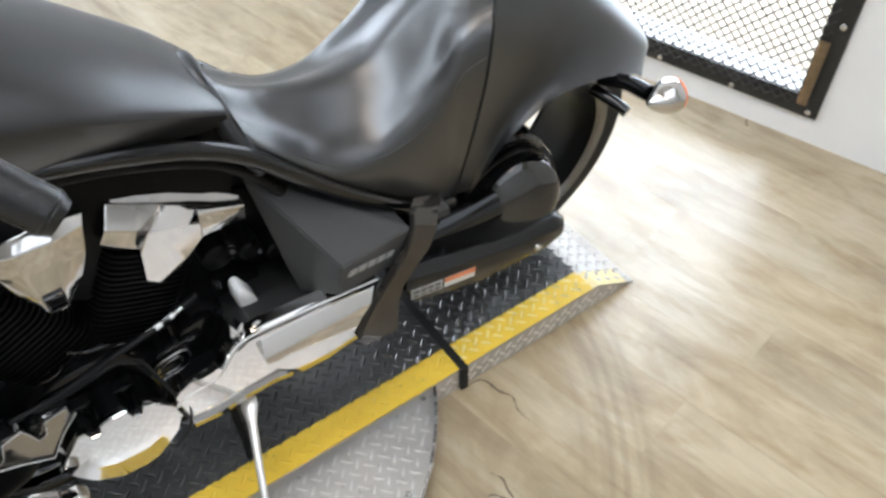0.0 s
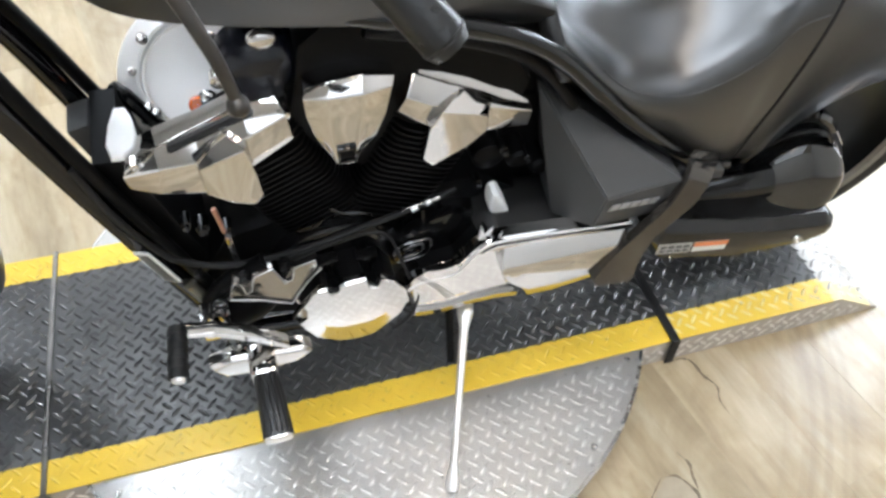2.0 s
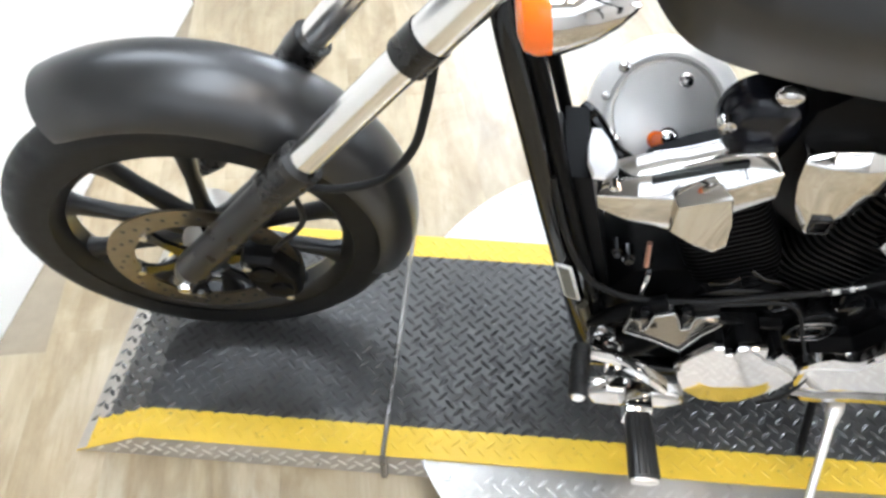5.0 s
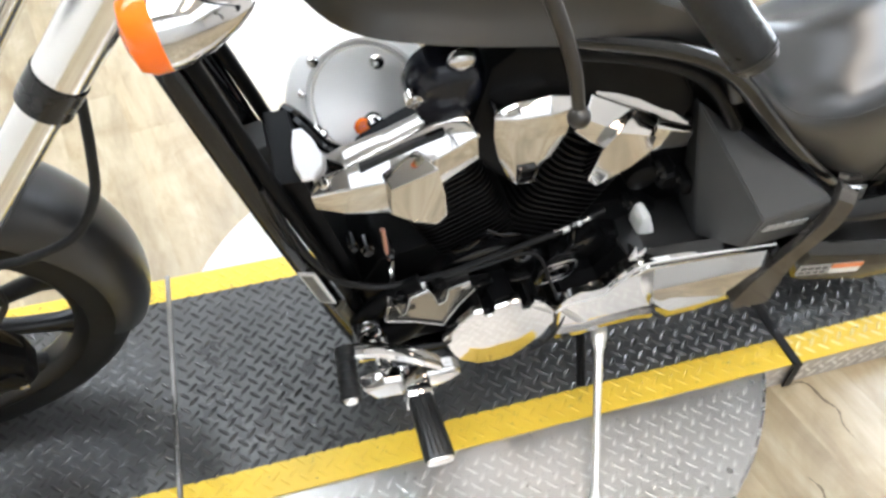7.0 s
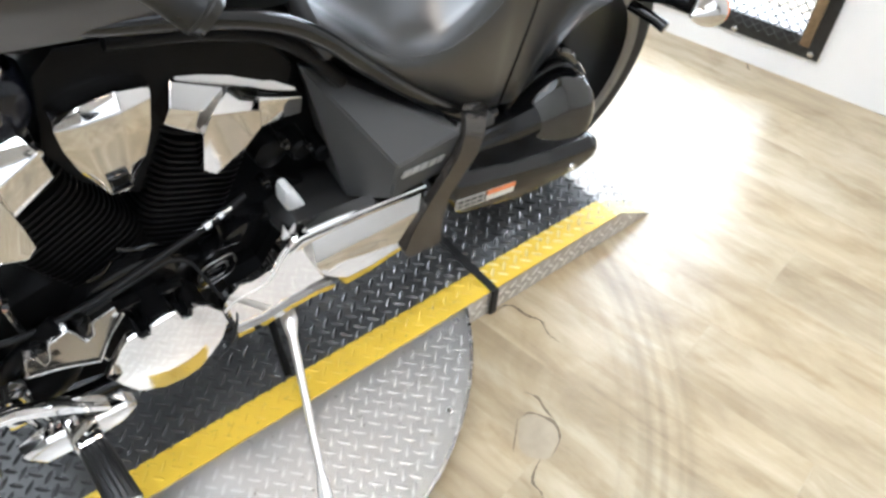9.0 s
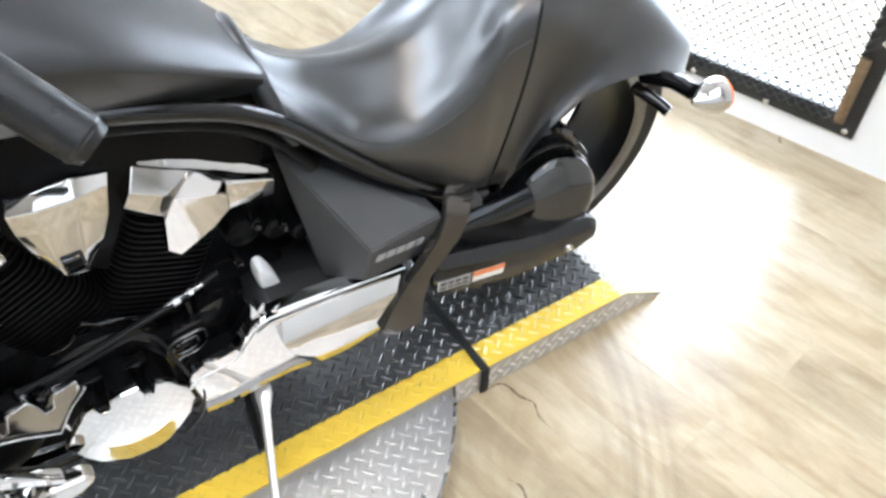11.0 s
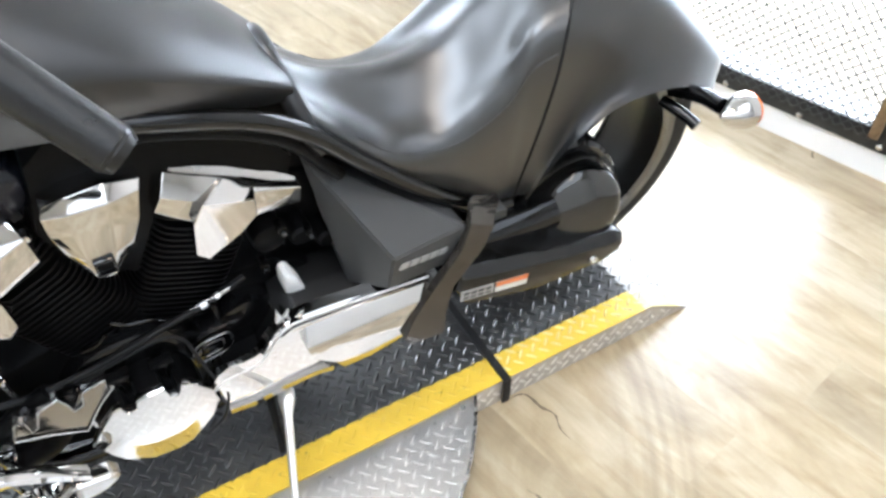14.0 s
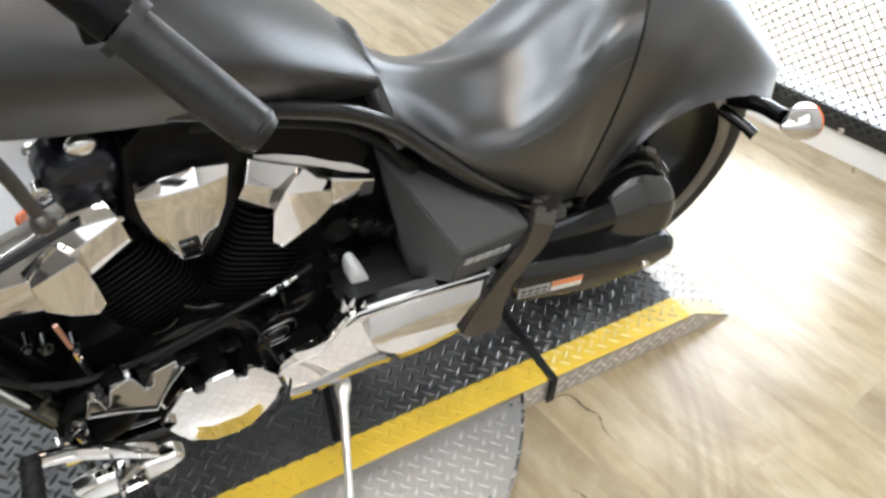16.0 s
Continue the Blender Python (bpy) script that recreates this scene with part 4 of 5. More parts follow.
def spur(face, top, back, bevel=0.003):
    """A raised lobe: its face outline, and for the first corners the place where its top runs into the cover."""
    bm = B()
    rear = [Vector(p) for p in top] + [Vector((x * 0.97 + 0.03 * face[0][0], back, z)) for x, y, z in face[len(top):]]
    loft(bm, [[Vector(p) for p in face], rear])
    bmesh.ops.bevel(bm, geom=list(bm.edges), offset=bevel, segments=2, profile=0.6, affect="EDGES")
    return bm


fb = part("front_rocker_cover", banded([
    ((-0.312, -0.096, 0.660), (-0.321, -0.113, 0.645), (-0.316, -0.118, 0.623)),
    ((-0.268, -0.106, 0.685), (-0.267, -0.130, 0.667), (-0.276, -0.136, 0.623)),
    ((-0.209, -0.098, 0.704), (-0.209, -0.133, 0.671), (-0.214, -0.140, 0.613)),
    ((-0.143, -0.096, 0.732), (-0.144, -0.132, 0.701), (-0.142, -0.137, 0.649)),
    ((-0.097, -0.098, 0.741), (-0.085, -0.124, 0.725), (-0.080, -0.126, 0.679))], -0.06), CHROME, bike, "faceted chrome front rocker cover", smooth=30)
part("cover_lobe", spur([(-0.214, -0.149, 0.673), (-0.148, -0.154, 0.705), (-0.140, -0.165, 0.660), (-0.136, -0.170, 0.621), (-0.151, -0.172, 0.606), (-0.182, -0.165, 0.611), (-0.214, -0.147, 0.617)],
                        [(-0.222, -0.122, 0.679), (-0.174, -0.122, 0.717)], -0.115), CHROME, fb, smooth=30)
bm = B()
loft(bm, [[(x, -0.102 - d, z + 0.007), (x, -0.112 - d, z + 0.010), (x, -0.116 - d, z + 0.002), (x, -0.106 - d, z - 0.006)] for x, z, d in ((-0.250, 0.684, 0.004), (-0.215, 0.693, 0.0), (-0.170, 0.711, 0.0), (-0.130, 0.724, 0.0))])
part("cover_rib", bm, GLOSS, fb, "gloss black rib along the cover", smooth=30)
mb = part("engine_shield", banded([
    ((-0.055, -0.101, 0.745), (-0.060, -0.112, 0.738), (-0.059, -0.117, 0.706), (-0.050, -0.120, 0.668), (-0.036, -0.128, 0.636)),
    ((-0.024, -0.103, 0.755), (-0.024, -0.122, 0.740), (-0.030, -0.128, 0.704), (-0.028, -0.134, 0.664), (-0.024, -0.140, 0.624)),
    ((0.025, -0.103, 0.758), (0.023, -0.122, 0.738), (0.018, -0.128, 0.702), (0.010, -0.134, 0.660), (0.000, -0.140, 0.620)),
    ((0.074, -0.094, 0.741), (0.067, -0.108, 0.732), (0.056, -0.116, 0.688), (0.038, -0.122, 0.652), (0.014, -0.130, 0.628))], -0.04), CHROME, bike, "chrome shield between the cylinders", smooth=30)
bm = B()
for lo, hi in (((-0.023, -0.145, 0.629), (0.006, -0.134, 0.633)), ((-0.023, -0.142, 0.652), (0.006, -0.130, 0.656)), ((-0.023, -0.1435, 0.633), (-0.019, -0.132, 0.652)), ((0.002, -0.1435, 0.633), (0.006, -0.132, 0.652))):
    box(bm, lo, hi, 0.001)
part("shield_socket", bm, GLOSS, mb, "gloss black square socket rim")
bm = B()
box(bm, (-0.019, -0.1385, 0.633), (0.002, -0.132, 0.652), 0.001)
part("socket_well", bm, ENGINE, mb, "dark socket well")
rb = part("rear_rocker_cover", banded([
    ((0.106, -0.075, 0.718), (0.090, -0.099, 0.694), (0.076, -0.103, 0.674)),
    ((0.146, -0.079, 0.697), (0.125, -0.104, 0.676), (0.103, -0.107, 0.652)),
    ((0.186, -0.084, 0.677), (0.172, -0.107, 0.652), (0.146, -0.111, 0.620)),
    ((0.214, -0.088, 0.661), (0.198, -0.104, 0.640), (0.176, -0.106, 0.604))], -0.03, 0.0015), CHROME, bike, "faceted chrome rear rocker cover", smooth=10)
bm = B()
loft(bm, [[b, f, (f[0], f[1] + 0.003, f[2] - 0.006), (b[0], b[1] + 0.012, b[2] - 0.010)] for b, f in (
    ((0.114, -0.067, 0.721), (0.114, -0.074, 0.714)), ((0.149, -0.065, 0.714), (0.150, -0.076, 0.697)), ((0.197, -0.066, 0.690), (0.190, -0.078, 0.675)), ((0.245, -0.066, 0.660), (0.246, -0.078, 0.637)), ((0.299, -0.074, 0.619), (0.294, -0.082, 0.613)))])
bmesh.ops.bevel(bm, geom=list(bm.edges), offset=0.0015, segments=2, affect="EDGES")
part("cover_crest", bm, CHROME, rb, "bright crest strip along the cover", smooth=30)
part("cover_lobe", spur([(0.139, -0.122, 0.677), (0.200, -0.115, 0.650), (0.221, -0.106, 0.632), (0.219, -0.108, 0.603), (0.188, -0.114, 0.581), (0.130, -0.118, 0.553), (0.114, -0.116, 0.569), (0.121, -0.122, 0.643)],
                        [(0.182, -0.089, 0.685), (0.230, -0.087, 0.654)], -0.085, 0.002), CHROME, rb, smooth=12)
part("cover_tail", banded([
    ((0.226, -0.094, 0.650), (0.222, -0.100, 0.646), (0.216, -0.104, 0.598)),
    ((0.252, -0.093, 0.638), (0.250, -0.098, 0.634), (0.250, -0.099, 0.592)),
    ((0.300, -0.089, 0.616), (0.299, -0.093, 0.612), (0.296, -0.092, 0.580))], -0.05, 0.002), CHROME, rb, smooth=30)
# thin black strip laid beside the crest
bm = B()
loft(bm, [[(x, -0.080, z), (x, -0.086, z), (x, -0.086, z - 0.006), (x, -0.080, z - 0.006)] for x, z in ((0.214, 0.664), (0.250, 0.640), (0.290, 0.617))])
part("crest_dark_strip", bm, GLOSS, rb, "thin black strip beside the crest")
for x, z in ((-0.30, 0.665), (-0.085, 0.715)):
    bm = B()
    lathe(bm, [(-0.10, 0.007), (-0.116, 0.006), (-0.117, 0.0005)], (x, 0, z), 10)
    part("cover_bolt", bm, CHROME, fb)

# chrome clutch cover with a scalloped upper rim, and the parts above it
CLUTCH = [(-0.135, 0.308), (-0.121, 0.334), (-0.105, 0.358), (-0.085, 0.383), (-0.072, 0.385), (-0.067, 0.366), (-0.052, 0.364), (-0.048, 0.386), (-0.027, 0.391), (-0.003, 0.392), (0.003, 0.362),
          (0.018, 0.358), (0.024, 0.381), (0.047, 0.364), (0.068, 0.330), (0.074, 0.288), (0.061, 0.252), (0.037, 0.222), (0.009, 0.193), (-0.019, 0.185), (-0.062, 0.191), (-0.103, 0.224), (-0.122, 0.264)]
part("clutch_housing", facet([((x + 0.028) * 0.86 - 0.028, (z - 0.288) * 0.86 + 0.288) for x, z in CLUTCH], -0.08, -0.190, 0, 0, 0.002), ENGINE, bike, "black clutch housing")
bm = B()
OVAL = [Vector(p) for p in CLUTCH]
for _ in range(8):
    OVAL = [(a + 2 * b + c) / 4 for a, b, c in zip(OVAL[-1:] + OVAL[:-1], OVAL, OVAL[1:] + OVAL[:1])]
loft(bm, [[((x + 0.028) * k - 0.028, y + (0.015 * max(0.0, 0.288 - z) / 0.09 if k > 0.96 else 0), (z - 0.288) * k + 0.288 - drop) for x, z in (CLUTCH if k > 0.945 else OVAL)] for k, y, drop in ((0.97, -0.186, 0), (1.0, -0.190, 0), (1.0, -0.199, 0), (0.985, -0.2025, 0), (0.95, -0.203, 0), (0.90, -0.2032, 0.001), (0.84, -0.2038, 0.002), (0.60, -0.2045, 0.006), (0.06, -0.206, 0.010))])
cc = part("clutch_cover", bm, CHROME, bike, "oval chrome clutch cover with scalloped rim", smooth=32)
bm = B()
tube(bm, [(0.083, -0.20, 0.36), (0.088, -0.205, 0.30), (0.072, -0.208, 0.24), (0.04, -0.205, 0.20)], 0.0032, seg=8)
part("breather_hose", bm, RUBBER, bike)
LINK = [(-0.230, 0.362), (-0.221, 0.387), (-0.207, 0.385), (-0.202, 0.366), (-0.192, 0.370), (-0.184, 0.393), (-0.152, 0.401), (-0.145, 0.391), (-0.137, 0.372), (-0.122, 0.376), (-0.116, 0.396), (-0.076, 0.403),
        (-0.071, 0.386), (-0.098, 0.366), (-0.114, 0.350), (-0.131, 0.332), (-0.178, 0.349)]
bm = B()
loft(bm, [[((x + 0.145) * k - 0.145, y, (z - 0.368) * k + 0.368) for x, z in LINK] for k, y in ((0.97, -0.130), (1.0, -0.146), (1.0, -0.156), (0.985, -0.158), (0.955, -0.158), (0.94, -0.152), (0.5, -0.152))])
for v in bm.verts:
    v.co.y += 0.45 * (v.co.z - 0.373) - 0.006
uc = part("linkage_cover", bm, LINKDARK, bike, "small linkage cover in darkened chrome with bright raised rim", smooth=32)
bm = B()
tube(bm, [(x, 0.45 * (z - 0.373) - 0.164, z) for x, z in LINK + LINK[:1]], 0.0018, k=1, seg=8)
part("cover_rim", bm, STEEL, uc, "bright raised rim")
bm = B()
loft(bm, [[(-0.131, y, 0.326), (-0.099, y, 0.357), (-0.096, y, 0.326), (-0.121, y, 0.286)] for y in (-0.145, -0.162)])
bmesh.ops.bevel(bm, geom=list(bm.edges), offset=0.002, segments=2, affect="EDGES")
part("cover_wing", bm, CHROME, uc, smooth=30)
for (x0, z0), (x1, z1), r in (((-0.199, 0.368), (-0.197, 0.396), 0.0105), ((-0.132, 0.374), (-0.130, 0.408), 0.012)):
    bm = B()
    tube(bm, [(x0, -0.146, z0), (x1, -0.146, z1)], (r * 0.8, r), bend=False, seg=6)
    tube(bm, [(x1, -0.146, z1), (x1, -0.146, z1 + 0.006)], (r * 0.6, r * 0.5), bend=False, seg=12)
    part("cover_stud", bm, SEMI, uc, "black hexagon stud")
for (x0, z0), (x1, z1) in (((-0.054, 0.280), (-0.060, 0.402)), ((0.019, 0.274), (0.007, 0.394))):
    bm = B()
    for k in range(-2, 3):
        tube(bm, [(x0 + k * 0.0055, -0.150 - 0.004 * (2 - abs(k)), z0), (x1 + k * 0.0065, -0.150 - 0.004 * (2 - abs(k)), z1)], (0.0034, 0.0042), bend=False, seg=8)
    box(bm, (x1 - 0.019, -0.164, z1 - 0.004), (x1 + 0.019, -0.142, z1 + 0.004), 0.002)
    part("ribbed_strut", bm, SEMI, uc, "ribbed black strut")
bm = B()
tube(bm, [(-0.205, -0.115, 0.385), (-0.207, -0.12, 0.44), (-0.208, -0.12, 0.47)], 0.0055, seg=10)
part("linkage_rod", bm, CHROME, bike, "chrome linkage rod")
bm = B()
tube(bm, [(-0.212, -0.11, 0.475), (-0.218, -0.105, 0.53)], 0.0045, bend=False, seg=10)
part("sensor_stem", bm, mat("copper_stem", (0.55, 0.30, 0.22), 0.3, 0.8), bike)
bm = B()
tube(bm, [(-0.155, -0.14, 0.345), (-0.19, -0.145, 0.30), (-0.235, -0.145, 0.28)], 0.028, seg=16)
tube(bm, [(-0.16, -0.13, 0.40), (-0.23, -0.13, 0.36), (-0.27, -0.125, 0.30)], 0.016, seg=12)
part("shift_linkage", bm, ENGINE, bike, "black shift linkage housing")
# black oval port with bright rim
bm = B()
ctr = Vector((0.095, -0.132, 0.346))
for w in (0.030, 0.017):
    tube(bm, [ctr + Vector((w * 1.15 * math.copysign(abs(math.cos(a)) ** 0.6, math.cos(a)), -0.003, w * 0.9 * math.copysign(abs(math.sin(a)) ** 0.6, math.sin(a)) + 0.30 * w * math.cos(a))) for a in np.linspace(0, 2 * math.pi, 25)], 0.0018, k=2, seg=8)
port = part("port_rim", bm, DARKROD, bike, "bright worn rim of an engine port")
bm = B()
prism(bm, [(0.060, 0.305), (0.060, 0.372), (0.085, 0.392), (0.132, 0.392), (0.132, 0.322), (0.080, 0.296)], -0.09, -0.130, bevel=0.004)
part("port_body", bm, GLOSS, port, "gloss black port housing")

# lower chrome cover and its raised end
UPPER = spline([(0.070, 0, 0.330), (0.088, 0, 0.348), (0.143, 0, 0.352), (0.160, 0, 0.364), (0.176, 0, 0.390), (0.194, 0, 0.413), (0.220, 0, 0.428), (0.300, 0, 0.424), (0.480, 0, 0.402)], 3)
lc = part("lower_side_cover", facet([(p.x, p.z) for p in UPPER] + [(0.465, 0.32), (0.432, 0.262), (0.287, 0.240), (0.250, 0.248), (0.188, 0.246), (0.134, 0.237), (0.080, 0.246)], -0.176, -0.207, 0.004, 0.010, 0.0015, 0.0, 0.030), CHROME, bike, "long chrome lower side cover", smooth=30)
part("cover_backing", facet([(0.09, 0.26), (0.10, 0.32), (0.17, 0.33), (0.22, 0.40), (0.44, 0.37), (0.43, 0.27)], -0.08, -0.178, 0, 0, 0.003), ENGINE, lc)
bm = B()
loft(bm, [[(x, -0.2085, z + 0.006), (x, -0.2065, z - 0.011), (x, -0.185, z - 0.011), (x, -0.185, z + 0.006)] for x, z in ((0.084, 0.243), (0.134, 0.236), (0.188, 0.245), (0.245, 0.247), (0.284, 0.238))])
part("lower_lip", bm, CHROME, lc, "turned-under lower edge", smooth=20)
bm = B()
loft(bm, [[(x, -0.178, z + 0.005), (x, -0.213, z + 0.001), (x, -0.213, z - 0.005), (x, -0.178, z - 0.005)] for x, z in ((0.196, 0.412), (0.220, 0.426), (0.34, 0.416), (0.478, 0.400))])
part("upper_ledge", bm, CHROME, lc, smooth=25)
bm = B()
loft(bm, [[(xt, -0.206, 0.405), (xs, -0.231, 0.379), (xs, -0.2345, 0.371), (xb * 0.7 + xs * 0.3, -0.235, zb * 0.7 + 0.371 * 0.3), (xb, -0.226, zb), (xb, -0.218, zb - 0.006), (xb, -0.204, zb - 0.006)] for xt, xs, xb, zb in (
    (0.240, 0.232, 0.234, 0.360), (0.250, 0.243, 0.246, 0.322), (0.265, 0.262, 0.268, 0.288), (0.290, 0.287, 0.298, 0.254), (0.36, 0.355, 0.35, 0.252), (0.44, 0.425, 0.40, 0.262), (0.476, 0.460, 0.416, 0.266))])
part("raised_end", bm, CHROME, lc, smooth=25)
for tip in ([(0.197, 0.418), (0.201, 0.452), (0.208, 0.430), (0.210, 0.420)], [(0.207, 0.422), (0.222, 0.442), (0.218, 0.424)]):
    bm = B()
    prism(bm, tip, -0.182, -0.187)
    part("cover_tip", bm, PALECHROME, lc, "bright pointed tip", smooth=False)
# pale tube drawn along the upper edge as its highlight
bm = B()
tube(bm, [(p.x, -0.2065, p.z) for p in UPPER], 0.0021, k=1, seg=8)
part("rim_highlight", bm, PALECHROME, lc, "pale tube painted as the upper edge's highlight")
part("lower_panel", facet([(0.205, 0.395), (0.24, 0.412), (0.36, 0.398), (0.47, 0.372), (0.47, 0.35), (0.22, 0.35)], -0.06, -0.182, 0.012, 0.06), LOWPANEL, bike, "dark grey panel under the side cover")
bm = B()
loft(bm, [[((x - 0.256) * k + 0.256, y, (z - 0.420) * k + 0.420) for x, z in ((0.240, 0.394), (0.236, 0.420), (0.236, 0.442), (0.240, 0.453), (0.248, 0.456), (0.255, 0.451), (0.266, 0.426), (0.275, 0.402), (0.274, 0.392), (0.258, 0.386))] for k, y in ((0.95, -0.095), (1.0, -0.100), (1.0, -0.124), (0.94, -0.129), (0.80, -0.132), (0.30, -0.1335))])
part("white_cap", bm, WHITEP, bike, "small white cap")

# -- angular side panel --
bm = B()
front_side = [(0.312, -0.064, 0.650), (0.556, -0.198, 0.495), (0.401, -0.219, 0.508), (0.392, -0.218, 0.430), (0.552, -0.198, 0.408), (0.350, -0.145, 0.390)]
pv = [bm.verts.new(p) for p in front_side]
qv = [bm.verts.new((x * 0.94 + 0.028, y * 0.4 - 0.01, z * 0.94 + 0.025)) for x, y, z in front_side]
for loop in ((0, 2, 1), (0, 5, 3, 2), (2, 3, 4, 1)):
    bm.faces.new([pv[k] for k in loop])
for k, l in ((0, 1), (1, 4), (4, 3), (3, 5), (5, 0)):
    bm.faces.new((pv[k], pv[l], qv[l], qv[k]))
bmesh.ops.recalc_face_normals(bm, faces=bm.faces)
bmesh.ops.bevel(bm, geom=[e for e in bm.edges if len(e.link_faces) == 2], offset=0.003, segments=2, affect="EDGES")
sp = part("side_panel", bm, PANEL, bike, "angular charcoal plastic side panel", smooth=25)
# brand mark as plain silver bars
a0, a1 = Vector((0.412, -0.2185, 0.474)), Vector((0.516, -0.2045, 0.450))
for k in range(5):
    bm = B()
    p, q = a0.lerp(a1, k / 5), a0.lerp(a1, (k + 0.78) / 5)
    upv = Vector((0.004, -0.002, 0.0155))
    o = Vector((0, -0.0015, 0))
    loft(bm, [[p + o, p + upv + o, p + upv - o, p - o], [q + o, q + upv + o, q + upv - o, q - o]])
    part("brand_bar", bm, SILVER, sp, smooth=False)

# -- passenger bracket, swing arm, final drive --
bm = B()
loft(bm, [[l, r, Vector(r) + Vector((0, 0.016, 0.002)), Vector(l) + Vector((0, 0.016, 0.002))] for l, r in (
    ((0.600, -0.160, 0.500), (0.654, -0.160, 0.480)), ((0.570, -0.188, 0.515), (0.628, -0.186, 0.474)), ((0.560, -0.204, 0.495), (0.615, -0.202, 0.460)), ((0.537, -0.220, 0.462), (0.588, -0.220, 0.440)), ((0.510, -0.229, 0.438), (0.552, -0.229, 0.412)),
    ((0.481, -0.236, 0.412), (0.520, -0.236, 0.382)), ((0.452, -0.242, 0.380), (0.506, -0.242, 0.342)), ((0.431, -0.245, 0.345), (0.502, -0.245, 0.305)), ((0.413, -0.246, 0.292), (0.504, -0.246, 0.266)), ((0.425, -0.246, 0.262), (0.500, -0.246, 0.254)))])
bmesh.ops.bevel(bm, geom=list(bm.edges), offset=0.002, segments=2, affect="EDGES")
part("peg_bracket", bm, BRACKET, bike, "gloss black passenger peg bracket")
bm = B()
prism(bm, [(0.930, 0.305), (0.958, 0.285), (0.955, 0.245), (0.905, 0.222), (0.725, 0.232), (0.545, 0.292), (0.515, 0.36), (0.53, 0.405), (0.60, 0.385), (0.80, 0.325)], -0.115, -0.238, 0.016, 0.02, 0.006)
sw = part("swing_arm", bm, SEMI, bike, "gloss black swing arm")
bm = B()
lathe(bm, [(-0.236, 0.011), (-0.243, 0.010), (-0.2435, 0.005), (-0.240, 0.004), (-0.240, 0.0005)], (0.868, 0, 0.262), 16)
part("swing_arm_bolt", bm, STEEL, sw)
bm = B()
tube(bm, [(0.36, -0.10, 0.36), (0.55, -0.13, 0.36), (0.70, -0.14, 0.36), (0.80, -0.14, 0.36)], (0.03, 0.042), seg=20)
part("shaft_housing", bm, GLOSS, bike, "gloss black drive shaft housing")


def label_quad(bm, x0, x1, f0, f1, y=-0.2395):
    """A strip of the swing arm's slanted label between two heights."""
    z = lambda x, f: 0.332 - 0.235 * (x - 0.513) + 0.040 * f
    loft(bm, [[(x0, y, z(x0, f0)), (x0, y, z(x0, f1)), (x0, y + 0.002, z(x0, f1)), (x0, y + 0.002, z(x0, f0))], [(x1, y, z(x1, f0)), (x1, y, z(x1, f1)), (x1, y + 0.002, z(x1, f1)), (x1, y + 0.002, z(x1, f0))]])
    return bm


lab = part("notice_label", label_quad(B(), 0.535, 0.610, 0.0, 0.75), LABELG, sw, "grey notice label with unreadable print", smooth=False)
for i, (f0, f1) in enumerate(((0.42, 0.62), (0.12, 0.28))):
    for k in range(4):
        bm = label_quad(B(), 0.540 + k * 0.017, 0.553 + k * 0.017, f0, f1, -0.2402)
        part("print_bar", bm, DARKGREY, sw, smooth=False)
part("warning_label", label_quad(B(), 0.615, 0.692, 0.0, 0.75), LABELW, sw, "white warning label with orange band", smooth=False)
part("warning_band", label_quad(B(), 0.615, 0.692, 0.42, 0.75, -0.2402), LABELO, sw, smooth=False)

bm = B()
lathe(bm, [(-0.05, 0.135), (-0.105, 0.135), (-0.112, 0.128), (-0.112, 0.118), (-0.128, 0.116), (-0.132, 0.108), (-0.150, 0.106)], (0.842, 0, 0.355), 64)
for k in range(5):
    lathe(bm, [(-0.118 - k * 0.006, 0.121 - k * 0.002), (-0.121 - k * 0.006, 0.121 - k * 0.002)], (0.842, 0, 0.355), 48)
fd = part("final_drive", bm, GLOSS, bike, "gloss black final drive housing")
bm = B()
lathe(bm, [(0.0, 0.092), (-0.026, 0.092), (-0.034, 0.089), (-0.040, 0.082), (-0.0465, 0.064), (-0.051, 0.040), (-0.053, 0.018), (-0.0535, 0.0005)], (0, 0, 0), 64)
CAPM = Matrix.Translation((0.872, -0.140, 0.345)) @ Matrix.Rotation(radians(-24), 4, "X") @ Matrix.Rotation(radians(-8), 4, "Z")
bmesh.ops.transform(bm, matrix=CAPM, verts=bm.verts)
part("drive_cap", bm, SMOKED, fd, "dark polished drive cap")

bm = B()
lathe(bm, [(0.05, 0.118), (0.012, 0.116), (0.006, 0.112), (0.004, 0.100), (-0.008, 0.098), (-0.012, 0.092)], (-0.004, 0, 0.004), 64)
bmesh.ops.transform(bm, matrix=CAPM, verts=bm.verts)
part("drive_collar", bm, GLOSS, fd, "gloss black stepped collar", smooth=30)
# part-circle steel arcs drawn as glints on the black collar's edges
for r, y in ((0.1165, 0.012), (0.0985, -0.008)):
    bm = B()
    tube(bm, [(-0.004 + r * math.cos(a), y, 0.004 + r * math.sin(a)) for a in np.linspace(0.4, 3.3, 24)], 0.0012, k=1, seg=6)
    bmesh.ops.transform(bm, matrix=CAPM, verts=bm.verts)
    part("collar_glint", bm, STEEL, fd, "thin steel arc painted as an edge glint")

# -- side stand --
Rl = Matrix.Rotation(-LEAN, 4, "X")


def local(x, y, z):
    """A world place in the leaning motorcycle's own frame."""
    return Rl @ (Vector((x, y, z)) - Vector((0, 0, TOP)))


top, foot = Vector((0.192, -0.186, 0.195)), local(0.082, -0.50, 0.088)
bm = B()
ax = (foot - top).normalized()
